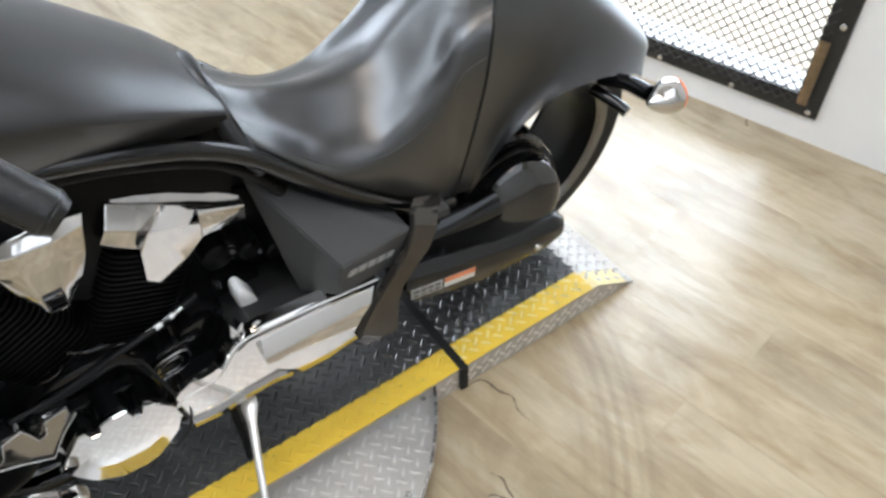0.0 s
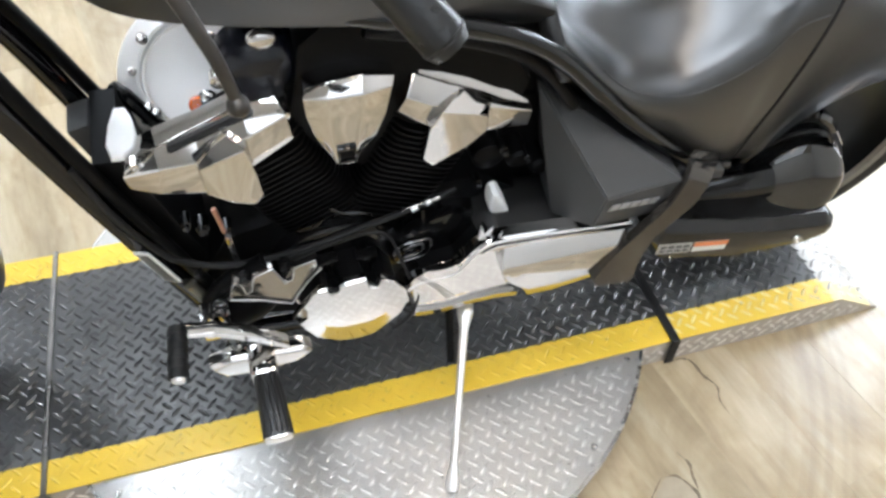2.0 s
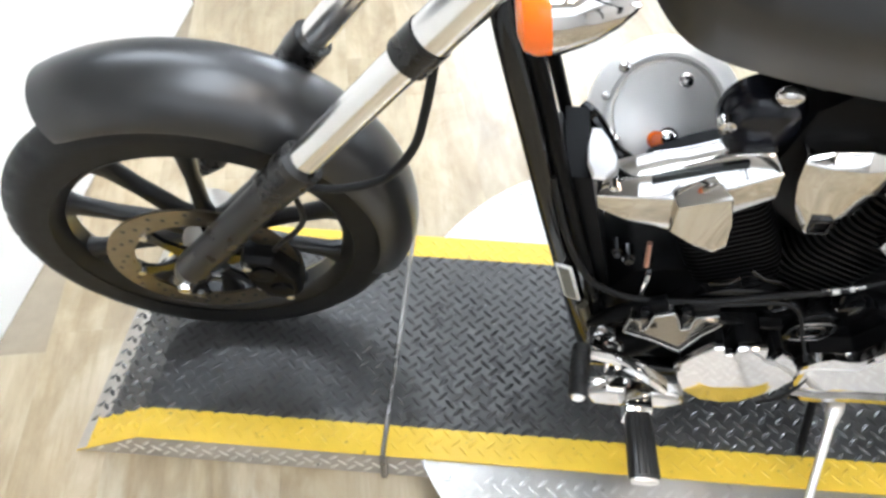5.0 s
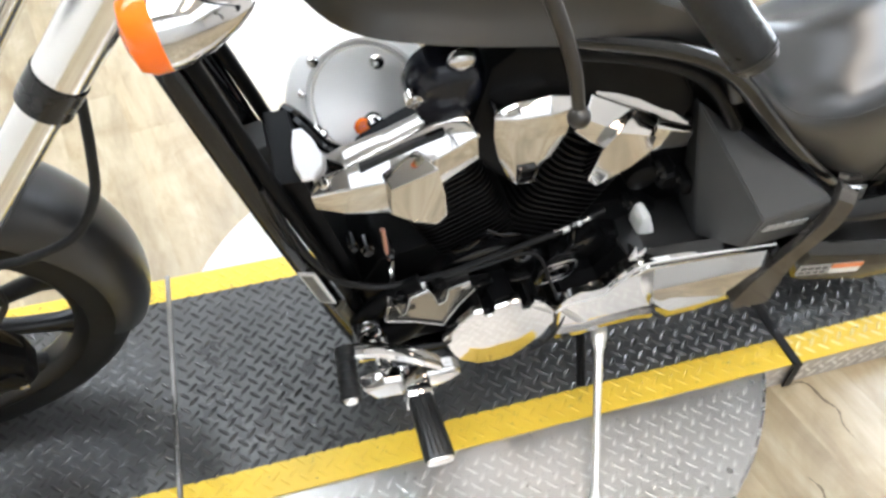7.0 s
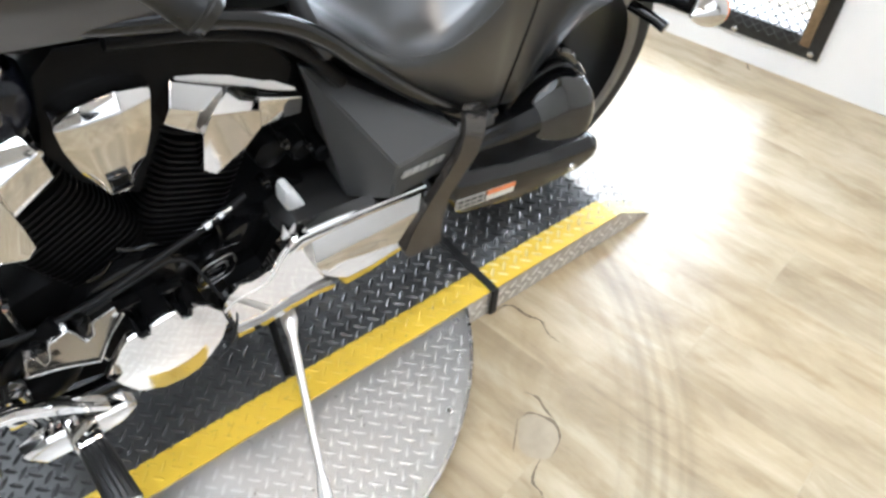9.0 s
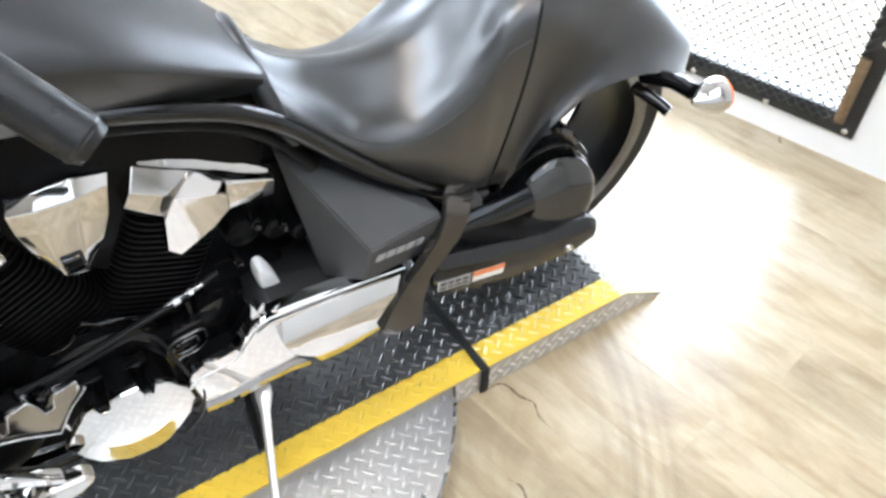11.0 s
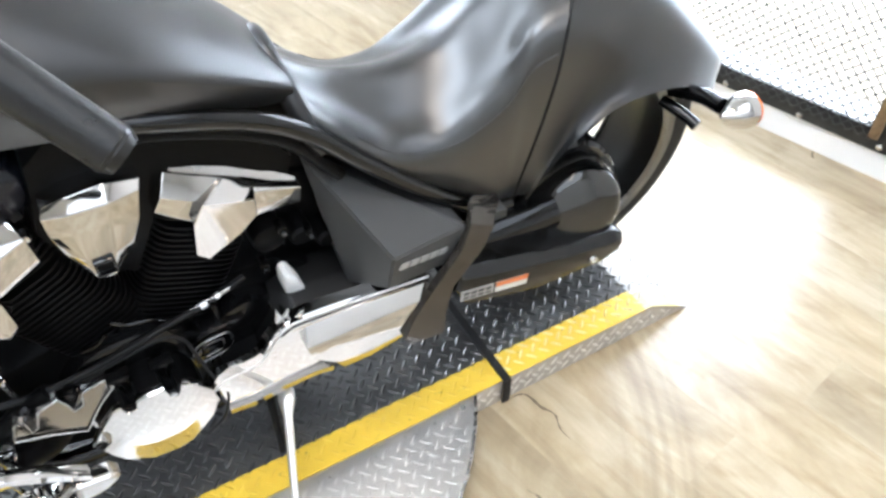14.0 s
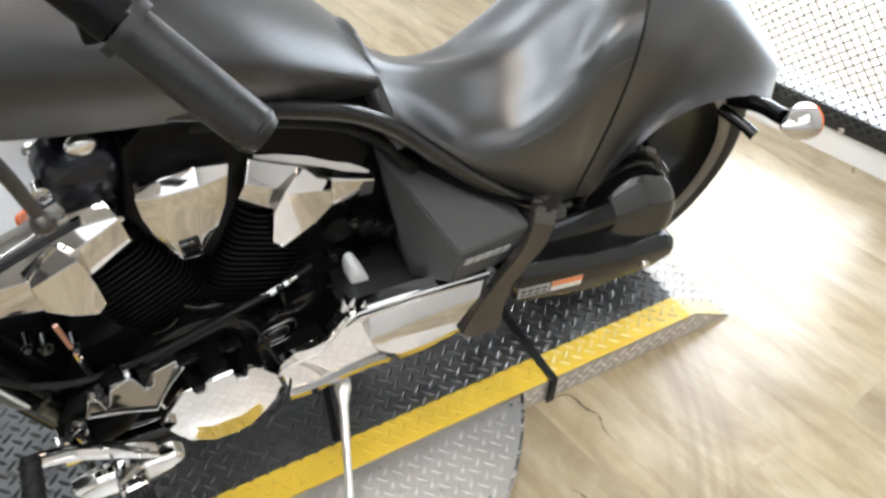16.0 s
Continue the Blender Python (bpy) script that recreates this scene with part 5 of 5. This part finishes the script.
sd = ax.cross(Vector((1, 0, 0.2))).normalized()
wd = ax.cross(sd).normalized()
rings = []
for t, a, b in ((-0.02, 0.006, 0.004), (0.0, 0.015, 0.006), (0.05, 0.016, 0.006), (0.14, 0.009, 0.006), (0.4, 0.0075, 0.006), (0.85, 0.007, 0.006), (0.93, 0.012, 0.006), (0.985, 0.013, 0.005), (1.0, 0.008, 0.004)):
    c = top.lerp(foot, t)
    rings.append([c + wd * a * math.cos(q) + sd * b * math.sin(q) for q in np.linspace(0, 2 * math.pi, 16, endpoint=False)])
loft(bm, rings)
st = part("side_stand", bm, STANDM, bike, "bare alloy side stand, folded out")
bm = B()
lathe(bm, [(-0.004, 0.009), (-0.012, 0.008), (-0.013, 0.0005)], top + Vector((0.0, -0.006, -0.008)), 16)
part("stand_bolt", bm, ENGINE, st, "dark pivot bolt")
bm = B()
prism(bm, [(0.115, 0.245), (0.16, 0.230), (0.185, 0.212), (0.212, 0.205), (0.205, 0.182), (0.17, 0.19), (0.12, 0.222)], -0.12, -0.182, bevel=0.004)
part("stand_bracket", bm, STANDM, st)
bm = B()
tube(bm, [(0.165, -0.15, 0.20), (0.155, -0.22, 0.12), (0.15, -0.25, 0.09)], 0.008, seg=10)
part("stand_spring", bm, ENGINE, st)

# -- rider's controls --
def peg_ring(f, grow=1.0):
    """A flattened section of the peg; f runs from its root to its end."""
    c = Vector((-0.198, -0.274, 0.284)).lerp(Vector((-0.194, -0.396, 0.284)), f)
    hw, hh = (0.0215 + 0.004 * f) * grow, (0.0125 + 0.001 * f) * grow
    out = []
    for a in np.linspace(0, 2 * math.pi, 24, endpoint=False):
        u, v = math.cos(a), math.sin(a)
        out.append(c + Vector((hw * math.copysign(abs(u) ** 0.6, u), 0, hh * math.copysign(abs(v) ** 0.6, v))))
    return out


bm = B()
loft(bm, [peg_ring(0.0, 0.9), peg_ring(0.02), peg_ring(0.5), peg_ring(0.97), peg_ring(1.0, 0.92)])
pg = part("foot_peg", bm, GRIPM, bike, "worn black rubber foot peg with lengthwise ridges", smooth=50)
for k in range(5):
    bm = B()
    p, q = [Vector((-0.198, -0.280, 0.2965)), Vector((-0.194, -0.390, 0.297))]
    tube(bm, [p + Vector((-0.0155 + 0.0077 * k, 0, 0)), q + Vector((-0.018 + 0.009 * k, 0, 0))], 0.0019, bend=False, seg=6)
    part("peg_rib", bm, GRIPM, pg)
bm = B()
loft(bm, [peg_ring(0.995, 0.9), peg_ring(1.03, 0.86), peg_ring(1.045, 0.6)])
part("peg_end_cap", bm, STANDM, pg, "bare metal peg end", smooth=50)
bm = B()
prism(bm, [(-0.288, 0.285), (-0.268, 0.245), (-0.20, 0.236), (-0.140, 0.246), (-0.112, 0.270), (-0.125, 0.288), (-0.20, 0.298), (-0.25, 0.302)], -0.222, -0.252, 0.006, 0.008, 0.003)
box(bm, (-0.222, -0.288, 0.250), (-0.176, -0.225, 0.308), 0.006)
part("peg_hanger", bm, CHROME, bike, "chrome foot peg hanger")
bm = B()
tube(bm, [(-0.310, -0.232, 0.416), (-0.317, -0.316, 0.406)], 0.0145, bend=False, seg=20)
sh = part("shift_pad", bm, RUBBER, bike, "black rubber gear pedal pad")
bm = B()
tube(bm, [(-0.317, -0.314, 0.4062), (-0.3175, -0.321, 0.4055)], (0.012, 0.009), bend=False, seg=16)
part("pad_end", bm, STANDM, sh)
for k in range(6):
    bm = B()
    p = Vector((-0.3108, -0.242, 0.4148)).lerp(Vector((-0.3165, -0.310, 0.4068)), k / 5)
    q = (Vector((-0.317, -0.316, 0.406)) - Vector((-0.310, -0.232, 0.416))).normalized() * 0.0035
    tube(bm, [p - q, p - q * 0.6, p + q * 0.6, p + q], 0.0162, bend=False, seg=16)
    part("pad_ridge", bm, RUBBER, sh)
bm = B()
rings = []
for (x, z), h in (((-0.305, 0.412), 0.008), ((-0.26, 0.398), 0.010), ((-0.20, 0.352), 0.016), ((-0.15, 0.30), 0.012)):
    rings.append([(x, y, z + q) for y, q in ((-0.236, -h), (-0.248, -h * 0.6), (-0.248, h * 0.6), (-0.236, h), (-0.228, h), (-0.228, -h))])
loft(bm, rings)
part("gear_pedal", bm, CHROME, sh, "chrome gear pedal arm")
bm = B()
for x in (-0.262, -0.244):
    tube(bm, [(x, -0.215, 0.40), (x + 0.012, -0.215, 0.29)], 0.005, bend=False, seg=10)
box(bm, (-0.285, -0.205, 0.30), (-0.235, -0.15, 0.345), 0.006)
part("pedal_linkage", bm, CHROME, sh)

# -- cable along the engine --
bm = B()
tube(bm, [(-0.385, -0.095, 0.66), (-0.355, -0.112, 0.56), (-0.318, -0.12, 0.475), (-0.285, -0.122, 0.43), (-0.215, -0.124, 0.398), (-0.10, -0.126, 0.405), (0.03, -0.118, 0.430), (0.10, -0.11, 0.439), (0.18, -0.095, 0.452)], 0.0058, seg=10)
cb = part("clutch_cable", bm, RUBBER, bike, "black clutch cable")
bm = B()
for a, b, r in (((0.080, -0.1125, 0.4370), (0.150, -0.1020, 0.4470), 0.0052), ((0.096, -0.1105, 0.4390), (0.108, -0.1085, 0.4405), 0.0085), ((0.124, -0.1062, 0.4428), (0.132, -0.1050, 0.4440), 0.0075)):
    tube(bm, [a, b], r, bend=False, seg=6 if r > 0.006 else 12)
part("cable_adjuster", bm, STEEL, cb, "bright steel cable adjuster")
bm = B()
tube(bm, [(-0.14, -0.130, 0.388), (-0.05, -0.130, 0.408), (0.02, -0.132, 0.424), (0.052, -0.140, 0.408), (0.066, -0.165, 0.372), (0.076, -0.192, 0.345)], 0.0032, seg=8)
part("thin_hose", bm, RUBBER, bike)

# -- small fittings on the engine --
for x, z, r in ((-0.276, 0.370, 0.006), (-0.256, 0.311, 0.007), (-0.253, 0.245, 0.007), (-0.207, 0.471, 0.006), (-0.243, 0.489, 0.008), (-0.265, 0.506, 0.006), (-0.078, 0.367, 0.004), (0.255, 0.545, 0.006), (0.300, 0.515, 0.005), (0.215, 0.470, 0.006)):
    bm = B()
    lathe(bm, [(-0.085, r * 1.4), (-0.108, r * 1.4), (-0.109, r), (-0.116, r), (-0.1175, r * 0.7), (-0.1175, 0.0005)], (x, 0, z), 12)
    part("engine_bolt", bm, SEMI, bike, "small black engine bolt")
bm = B()
tube(bm, [(0.117, -0.116, 0.440), (0.117, -0.122, 0.410), (0.112, -0.118, 0.375)], 0.0048, k=4, seg=8)
part("cable_stay", bm, SEMI, cb, "black steel cable stay")
for pts in ([(-0.040, -0.100, 0.468), (-0.015, -0.104, 0.453), (0.015, -0.104, 0.445), (0.042, -0.098, 0.421)], [(-0.096, -0.100, 0.424), (-0.070, -0.104, 0.433), (-0.052, -0.104, 0.452)], [(0.150, -0.095, 0.420), (0.166, -0.100, 0.392), (0.178, -0.100, 0.372)]):
    bm = B()
    tube(bm, pts, 0.0034, k=4, seg=8)
    part("engine_pipe", bm, SEMI, bike, "thin gloss black pipe")
bm = B()
loft(bm, [[(-0.012, y, 0.205), (0.028, y, 0.215), (0.016, y, 0.166)] for y in (-0.166, -0.172)])
part("clutch_tab", bm, STANDM, bike, "bare alloy tab under the clutch cover", smooth=False)
bm = B()
lathe(bm, [(-0.07, 0.050), (-0.118, 0.048), (-0.126, 0.040), (-0.127, 0.0005)], (-0.165, 0, 0.300), 32)
part("sprocket_cover", bm, GLOSS, bike, "gloss black round cover")

# -- far side: air cleaner, horn --
TILT_AC = Matrix.Translation((-0.198, 0.092, 0.618)) @ Matrix.Rotation(radians(-46), 4, "X") @ Matrix.Scale(1.05, 4)
bm = B()
lathe(bm, [(0.060, 0.104), (0.030, 0.117), (0.008, 0.1205), (0.001, 0.119), (-0.002, 0.113), (-0.005, 0.101), (-0.009, 0.092), (-0.007, 0.087), (0.003, 0.085), (0.003, 0.082)], (0, 0, 0), 64)
bmesh.ops.transform(bm, matrix=TILT_AC, verts=bm.verts)
ac = part("air_cleaner", bm, DISCPALE, bike, "round air cleaner, chrome rim painted pale for its reflection", smooth=35)
bm = B()
lathe(bm, [(0.008, 0.0815), (-0.001, 0.081), (-0.0035, 0.079), (-0.0045, 0.074), (-0.0055, 0.040), (-0.006, 0.0005)], (0, 0, 0), 64)
bmesh.ops.transform(bm, matrix=TILT_AC, verts=bm.verts)
part("cleaner_disc", bm, DISCPALE, ac, "cover disc painted pale for its reflection", smooth=35)
for x, z, r in ((0.025, 0.052, 0.009), (-0.083, -0.034, 0.007), (-0.074, -0.041, 0.006), (-0.090, -0.050, 0.006), (-0.070, 0.066, 0.007), (-0.094, 0.022, 0.005), (-0.066, -0.078, 0.006)):
    bm = B()
    lathe(bm, [(0.004, r * 1.25), (-0.012, r * 1.25), (-0.013, r), (-0.020, r * 0.85), (-0.022, r * 0.5), (-0.022, 0.0005)], (x, 0, z), 14)
    bmesh.ops.transform(bm, matrix=TILT_AC, verts=bm.verts)
    part("cleaner_bolt", bm, CHROME, ac, "chrome bolt head")
bm = B()
shell = [(-0.324, 0.013, 0.657), (-0.310, 0.020, 0.650), (-0.299, -0.015, 0.660), (-0.292, -0.060, 0.670), (-0.296, -0.083, 0.671), (-0.312, -0.100, 0.671), (-0.328, -0.098, 0.670), (-0.335, -0.070, 0.668), (-0.332, -0.025, 0.662)]
mid = Vector((-0.312, -0.04, 0.666))
loft(bm, [[mid + (Vector(p) - mid) * k + Vector((0, 0, dz)) for p in shell] for k, dz in ((0.9, -0.010), (1.0, -0.006), (1.0, -0.001), (0.93, 0.002), (0.4, 0.004))])
part("cleaner_bracket", bm, PALECHROME, ac, "lower shell painted pale for its ceiling reflection")
bm = B()
tube(bm, [(-0.126, -0.004, 0.002), (-0.112, -0.014, -0.010), (-0.096, -0.016, -0.030), (-0.076, -0.018, -0.058), (-0.050, -0.018, -0.074)], (0.013, 0.010), k=4, seg=10)
bmesh.ops.transform(bm, matrix=TILT_AC, verts=bm.verts)
part("cleaner_clamp", bm, GLOSS, ac, "gloss black clamp over the rim")
bm = B()
lathe(bm, [(-0.010, 0.014), (-0.018, 0.013), (-0.021, 0.009), (-0.021, 0.0005)], (-0.012, 0, -0.040), 16)
bmesh.ops.transform(bm, matrix=TILT_AC, verts=bm.verts)
part("amber_plug", bm, ORANGE, ac, "amber plug")
bm = B()
lathe(bm, [(-0.010, 0.016), (-0.016, 0.016), (-0.018, 0.012), (-0.026, 0.011), (-0.030, 0.007), (-0.031, 0.0005)], (0.004, 0, -0.036), 20)
bmesh.ops.transform(bm, matrix=TILT_AC, verts=bm.verts)
part("pipe_union", bm, CHROME, ac, "chrome pipe union")
bm = B()
lathe(bm, [(0.0, 0.060), (-0.03, 0.056), (-0.048, 0.042), (-0.055, 0.020), (-0.056, 0.0005)], (-0.108, -0.02, 0.752), 40)
hn = part("horn", bm, ENGINEBLUE, bike, "gloss black round horn")
bm = B()
lathe(bm, [(-0.05, 0.013), (-0.066, 0.012), (-0.068, 0.007), (-0.062, 0.006), (-0.062, 0.0005)], (-0.163, -0.010, 0.757), 12)
part("horn_bolt", bm, CHROME, hn)
bm = B()
bmesh.ops.create_icosphere(bm, subdivisions=3, radius=0.017, matrix=Matrix.Translation((-0.098, -0.068, 0.812)) @ Matrix.Diagonal((1.2, 0.7, 1, 1)))
part("chrome_cap", bm, CHROME, bike, "chrome engine cap")
bm = B()
tube(bm, [(-0.30, -0.03, 0.58), (-0.24, -0.05, 0.635), (-0.16, -0.06, 0.69), (-0.08, -0.06, 0.715)], 0.010, seg=12)
part("coolant_pipe", bm, GLOSS, bike)
# radiator between the down tubes
bm = B()
loft(bm, [[(-0.362, y, 0.64), (-0.325, y, 0.64), (-0.245, y, 0.34), (-0.285, y, 0.34)] for y in (-0.075, 0.075)])
rd = part("radiator", bm, ENGINE, bike, "black radiator behind the frame tubes", smooth=False)
bm = B()
box(bm, (-0.018, -0.030, -0.056), (0.018, 0.030, 0.056), 0.006, Matrix.Translation((-0.368, 0.036, 0.580)) @ Matrix.Rotation(radians(-15), 4, "Y"))
part("radiator_tank", bm, PANEL, rd, "grey plastic radiator side tank")

# -- lights --
def signal(name, c, way, r, length, lens_first):
    """A bullet turn signal: way points from the lens to the tail."""
    bm = B()
    way = Vector(way).normalized()
    rings = []
    u = way.orthogonal().normalized()
    v = way.cross(u)
    for d, q in ((0.0, 1.0), (0.15, 1.0), (0.45, 0.84), (0.75, 0.52), (0.93, 0.22), (1.0, 0.05)):
        rings.append([c + way * d * length + (u * math.cos(a) + v * math.sin(a)) * r * q for a in np.linspace(0, 2 * math.pi, 28, endpoint=False)])
    loft(bm, rings)
    body = part(name, bm, CHROME, bike, "chrome bullet turn signal")
    bm = B()
    rings = []
    for d, q in ((0.0, 1.0), (-0.5, 0.98), (-0.85, 0.82), (-1.0, 0.45), (-1.02, 0.02)):
        rings.append([c + way * d * lens_first + (u * math.cos(a) + v * math.sin(a)) * r * q for a in np.linspace(0, 2 * math.pi, 28, endpoint=False)])
    loft(bm, rings)
    part("lens", bm, ORANGE, body, "amber lens")
    return body


for s in (-1, 1):
    signal("front_turn_signal", STEER @ Vector((-0.462, s * 0.232, 1.066)), (1, -0.1 * s, 0.12), 0.037, 0.085, 0.030)
    bm = B()
    tube(bm, [STEER @ Vector((-0.43, s * 0.20, 1.06)), STEER @ Vector((-0.47, s * 0.12, 1.02))], 0.011, bend=False)
    part("signal_stalk", bm, GLOSS, bike)
    c = Vector((1.142, s * 0.250, 0.580))
    bd = signal("rear_turn_signal", c, (-1, 0, 0.08), 0.036, 0.070, 0.010)
    bm = B()
    tube(bm, [(1.10, s * 0.225, 0.584), (1.098, s * 0.175, 0.574), (1.09, s * 0.11, 0.545)], 0.0165, seg=14)
    part("signal_stalk", bm, GLOSS, bd, "gloss black signal stalk")
    bm = B()
    tube(bm, [(1.07, s * 0.11, 0.525), (1.088, s * 0.165, 0.518), (1.095, s * 0.195, 0.512)], 0.0125, seg=12)
    part("signal_bracket", bm, GLOSS, bd)

# -- handlebar --
for s in (-1, 1):
    g0, g1 = Vector((0.044, s * 0.398, 1.062)), Vector((-0.030, s * 0.338, 1.143))
    bm = B()
    tube(bm, [g0, g0.lerp(g1, 0.04), g0.lerp(g1, 0.96), g1], 0.0222, bend=False, seg=24)
    gp = part("handlebar_grip", bm, GRIPM, bike, "black rubber handlebar grip")
    bm = B()
    tube(bm, [g0 + (g0 - g1).normalized() * 0.008, g0 + (g1 - g0).normalized() * 0.004], (0.018, 0.0232), bend=False, seg=24)
    part("grip_end", bm, GRIPM, gp)
    bm = B()
    tube(bm, [g1, g1 + Vector((-0.06, -s * 0.025, 0.055)), Vector((-0.26, s * 0.26, 1.26)), Vector((-0.38, s * 0.10, 1.22)), Vector((-0.42, 0, 1.20))], 0.0127, seg=14)
    part("handlebar", bm, GLOSS, bike, "gloss black handlebar")
    ax_g = (g1 - g0).normalized()
    bm = B()
    tube(bm, [g1 - ax_g * 0.004, g1 - ax_g * 0.003, g1 + ax_g * 0.004, g1 + ax_g * 0.005], 0.0275, bend=False, seg=24)
    part("grip_flange", bm, GRIPM, gp)
    bm = B()
    tube(bm, [g1 + ax_g * 0.008, g1 + ax_g * 0.012, g1 + ax_g * 0.050, g1 + ax_g * 0.054], 0.021, bend=False, seg=20)
    box(bm, (-0.016, -0.012, -0.030), (0.016, 0.020, 0.002), 0.004, Matrix.Translation(g1 + ax_g * 0.030))
    hs = part("switch_housing", bm, ENGINE, bike, "black switch housing")
    if s < 0:
        L0 = Vector((-0.147, -0.382, 1.22))
        bm = B()
        tube(bm, [L0, Vector((-0.185, -0.395, 1.200)), Vector((-0.160, -0.408, 1.155)), Vector((-0.142, -0.424, 1.110)), Vector((-0.133, -0.433, 1.072))], (0.0075, 0.0052), seg=12)
        lv = part("clutch_lever", bm, STEELDARK, bike, "dark alloy clutch lever")
        bm = B()
        bmesh.ops.create_icosphere(bm, subdivisions=2, radius=0.0098, matrix=Matrix.Translation((-0.132, -0.435, 1.064)))
        part("lever_ball", bm, STEELDARK, lv)


# ---- floor boards, floor wear ----
PW, PL = 0.18, 1.22
ang = radians(10.95)
FM = Matrix.Rotation(ang, 4, "Z")


def plank_mesh(length):
    bm = B()
    box(bm, (0, 0, -0.006), (PW, length, 0.0), 0)
    top = [e for e in bm.edges if all(v.co.z > -0.001 for v in e.verts)]
    bmesh.ops.bevel(bm, geom=top, offset=0.0004, segments=1, affect="EDGES")
    me = bpy.data.meshes.new("plank")
    bm.to_mesh(me)
    bm.free()
    me.materials.append(WOODM)
    return me


PLANK = plank_mesh(PL)
rest_bm = B()
rng = random.Random(4)
count = 0
for i in range(-20, 30):
    shift = rng.uniform(0, PL)
    for j in range(-5, 7):
        x, y = i * PW, j * PL + shift - PL
        c = FM @ Vector((x + PW / 2, y + PL / 2, 0))
        if not (-1.62 < c.x < 2.1 - 0.19 * (c.y + 0.2) and -4.6 < c.y < 4.0):
            continue
        if count < 290 and -1.8 < c.x < 2.3 and -1.6 < c.y < 3.2:
            ob = new("plank", PLANK)
            ob.parent = floor
            ob.matrix_basis = FM @ Matrix.Translation((x, y, rng.uniform(-0.0002, 0.0)))
            count += 1
        else:
            box(rest_bm, (x + 0.0002, y + 0.0002, -0.006), (x + PW - 0.0002, y + PL - 0.0002, 0.0), 0, FM)
tagged(part("far_planks", rest_bm, WOODM, floor, smooth=False), kind="stuff")


def chip(points, width, name="floor_chip"):
    """A worn spot where a board's face has lifted."""
    bm = B()
    C = spline([(x, y, 0.0012) for x, y in points], 5)
    r = random.Random(int(points[0][0] * 1000))
    a, b = [], []
    for k, c in enumerate(C):
        d = (C[min(k + 1, len(C) - 1)] - C[max(k - 1, 0)]).normalized()
        n = Vector((-d.y, d.x, 0))
        s = width * (0.35 + 0.9 * r.random()) * math.sin(math.pi * (k + 0.4) / (len(C) - 0.2))
        a.append(bm.verts.new(c + n * s))
        b.append(bm.verts.new(c - n * s * 0.6))
    for k in range(len(C) - 1):
        bm.faces.new((a[k], a[k + 1], b[k + 1], b[k]))
    return part(name, bm, CHIPM, floor, "dark chipped edge of a board", smooth=False)


CHIPM = mat("chipped_board_core", (0.16, 0.13, 0.09), 0.8, 0, 0.4, 80)
SCRAPED = mat("scraped_board_face", (0.34, 0.285, 0.205), 0.42, 0, 0.2, 30, 0.1, 150)


def scrape(points):
    """A greyer patch where the printed face is gone."""
    bm = B()
    C = spline([(x, y, 0.0008) for x, y in points + points[:1]], 4)[:-1]
    bm.faces.new([bm.verts.new(c) for c in C])
    bmesh.ops.triangulate(bm, faces=bm.faces)
    return part("scraped_patch", bm, SCRAPED, floor, "greyer scraped patch of a board", smooth=False)


scrape([(0.483, -0.577), (0.516, -0.551), (0.541, -0.557), (0.562, -0.6), (0.546, -0.635), (0.505, -0.654), (0.476, -0.636), (0.466, -0.606)])
chip([(0.641, -0.309), (0.676, -0.306), (0.696, -0.319), (0.704, -0.359), (0.72, -0.39), (0.709, -0.425), (0.713, -0.462)], 0.0045)
chip([(0.563, -0.508), (0.575, -0.537), (0.569, -0.565), (0.568, -0.599)], 0.004)
chip([(0.516, -0.551), (0.541, -0.557), (0.562, -0.6), (0.546, -0.635), (0.505, -0.654)], 0.0045)
chip([(0.487, -0.644), (0.459, -0.655), (0.438, -0.672), (0.437, -0.698), (0.423, -0.721)], 0.004)
chip([(0.51, -0.547), (0.477, -0.576), (0.449, -0.601)], 0.002)
chip([(1.955, -0.045), (1.967, -0.03), (1.985, -0.018)], 0.006)
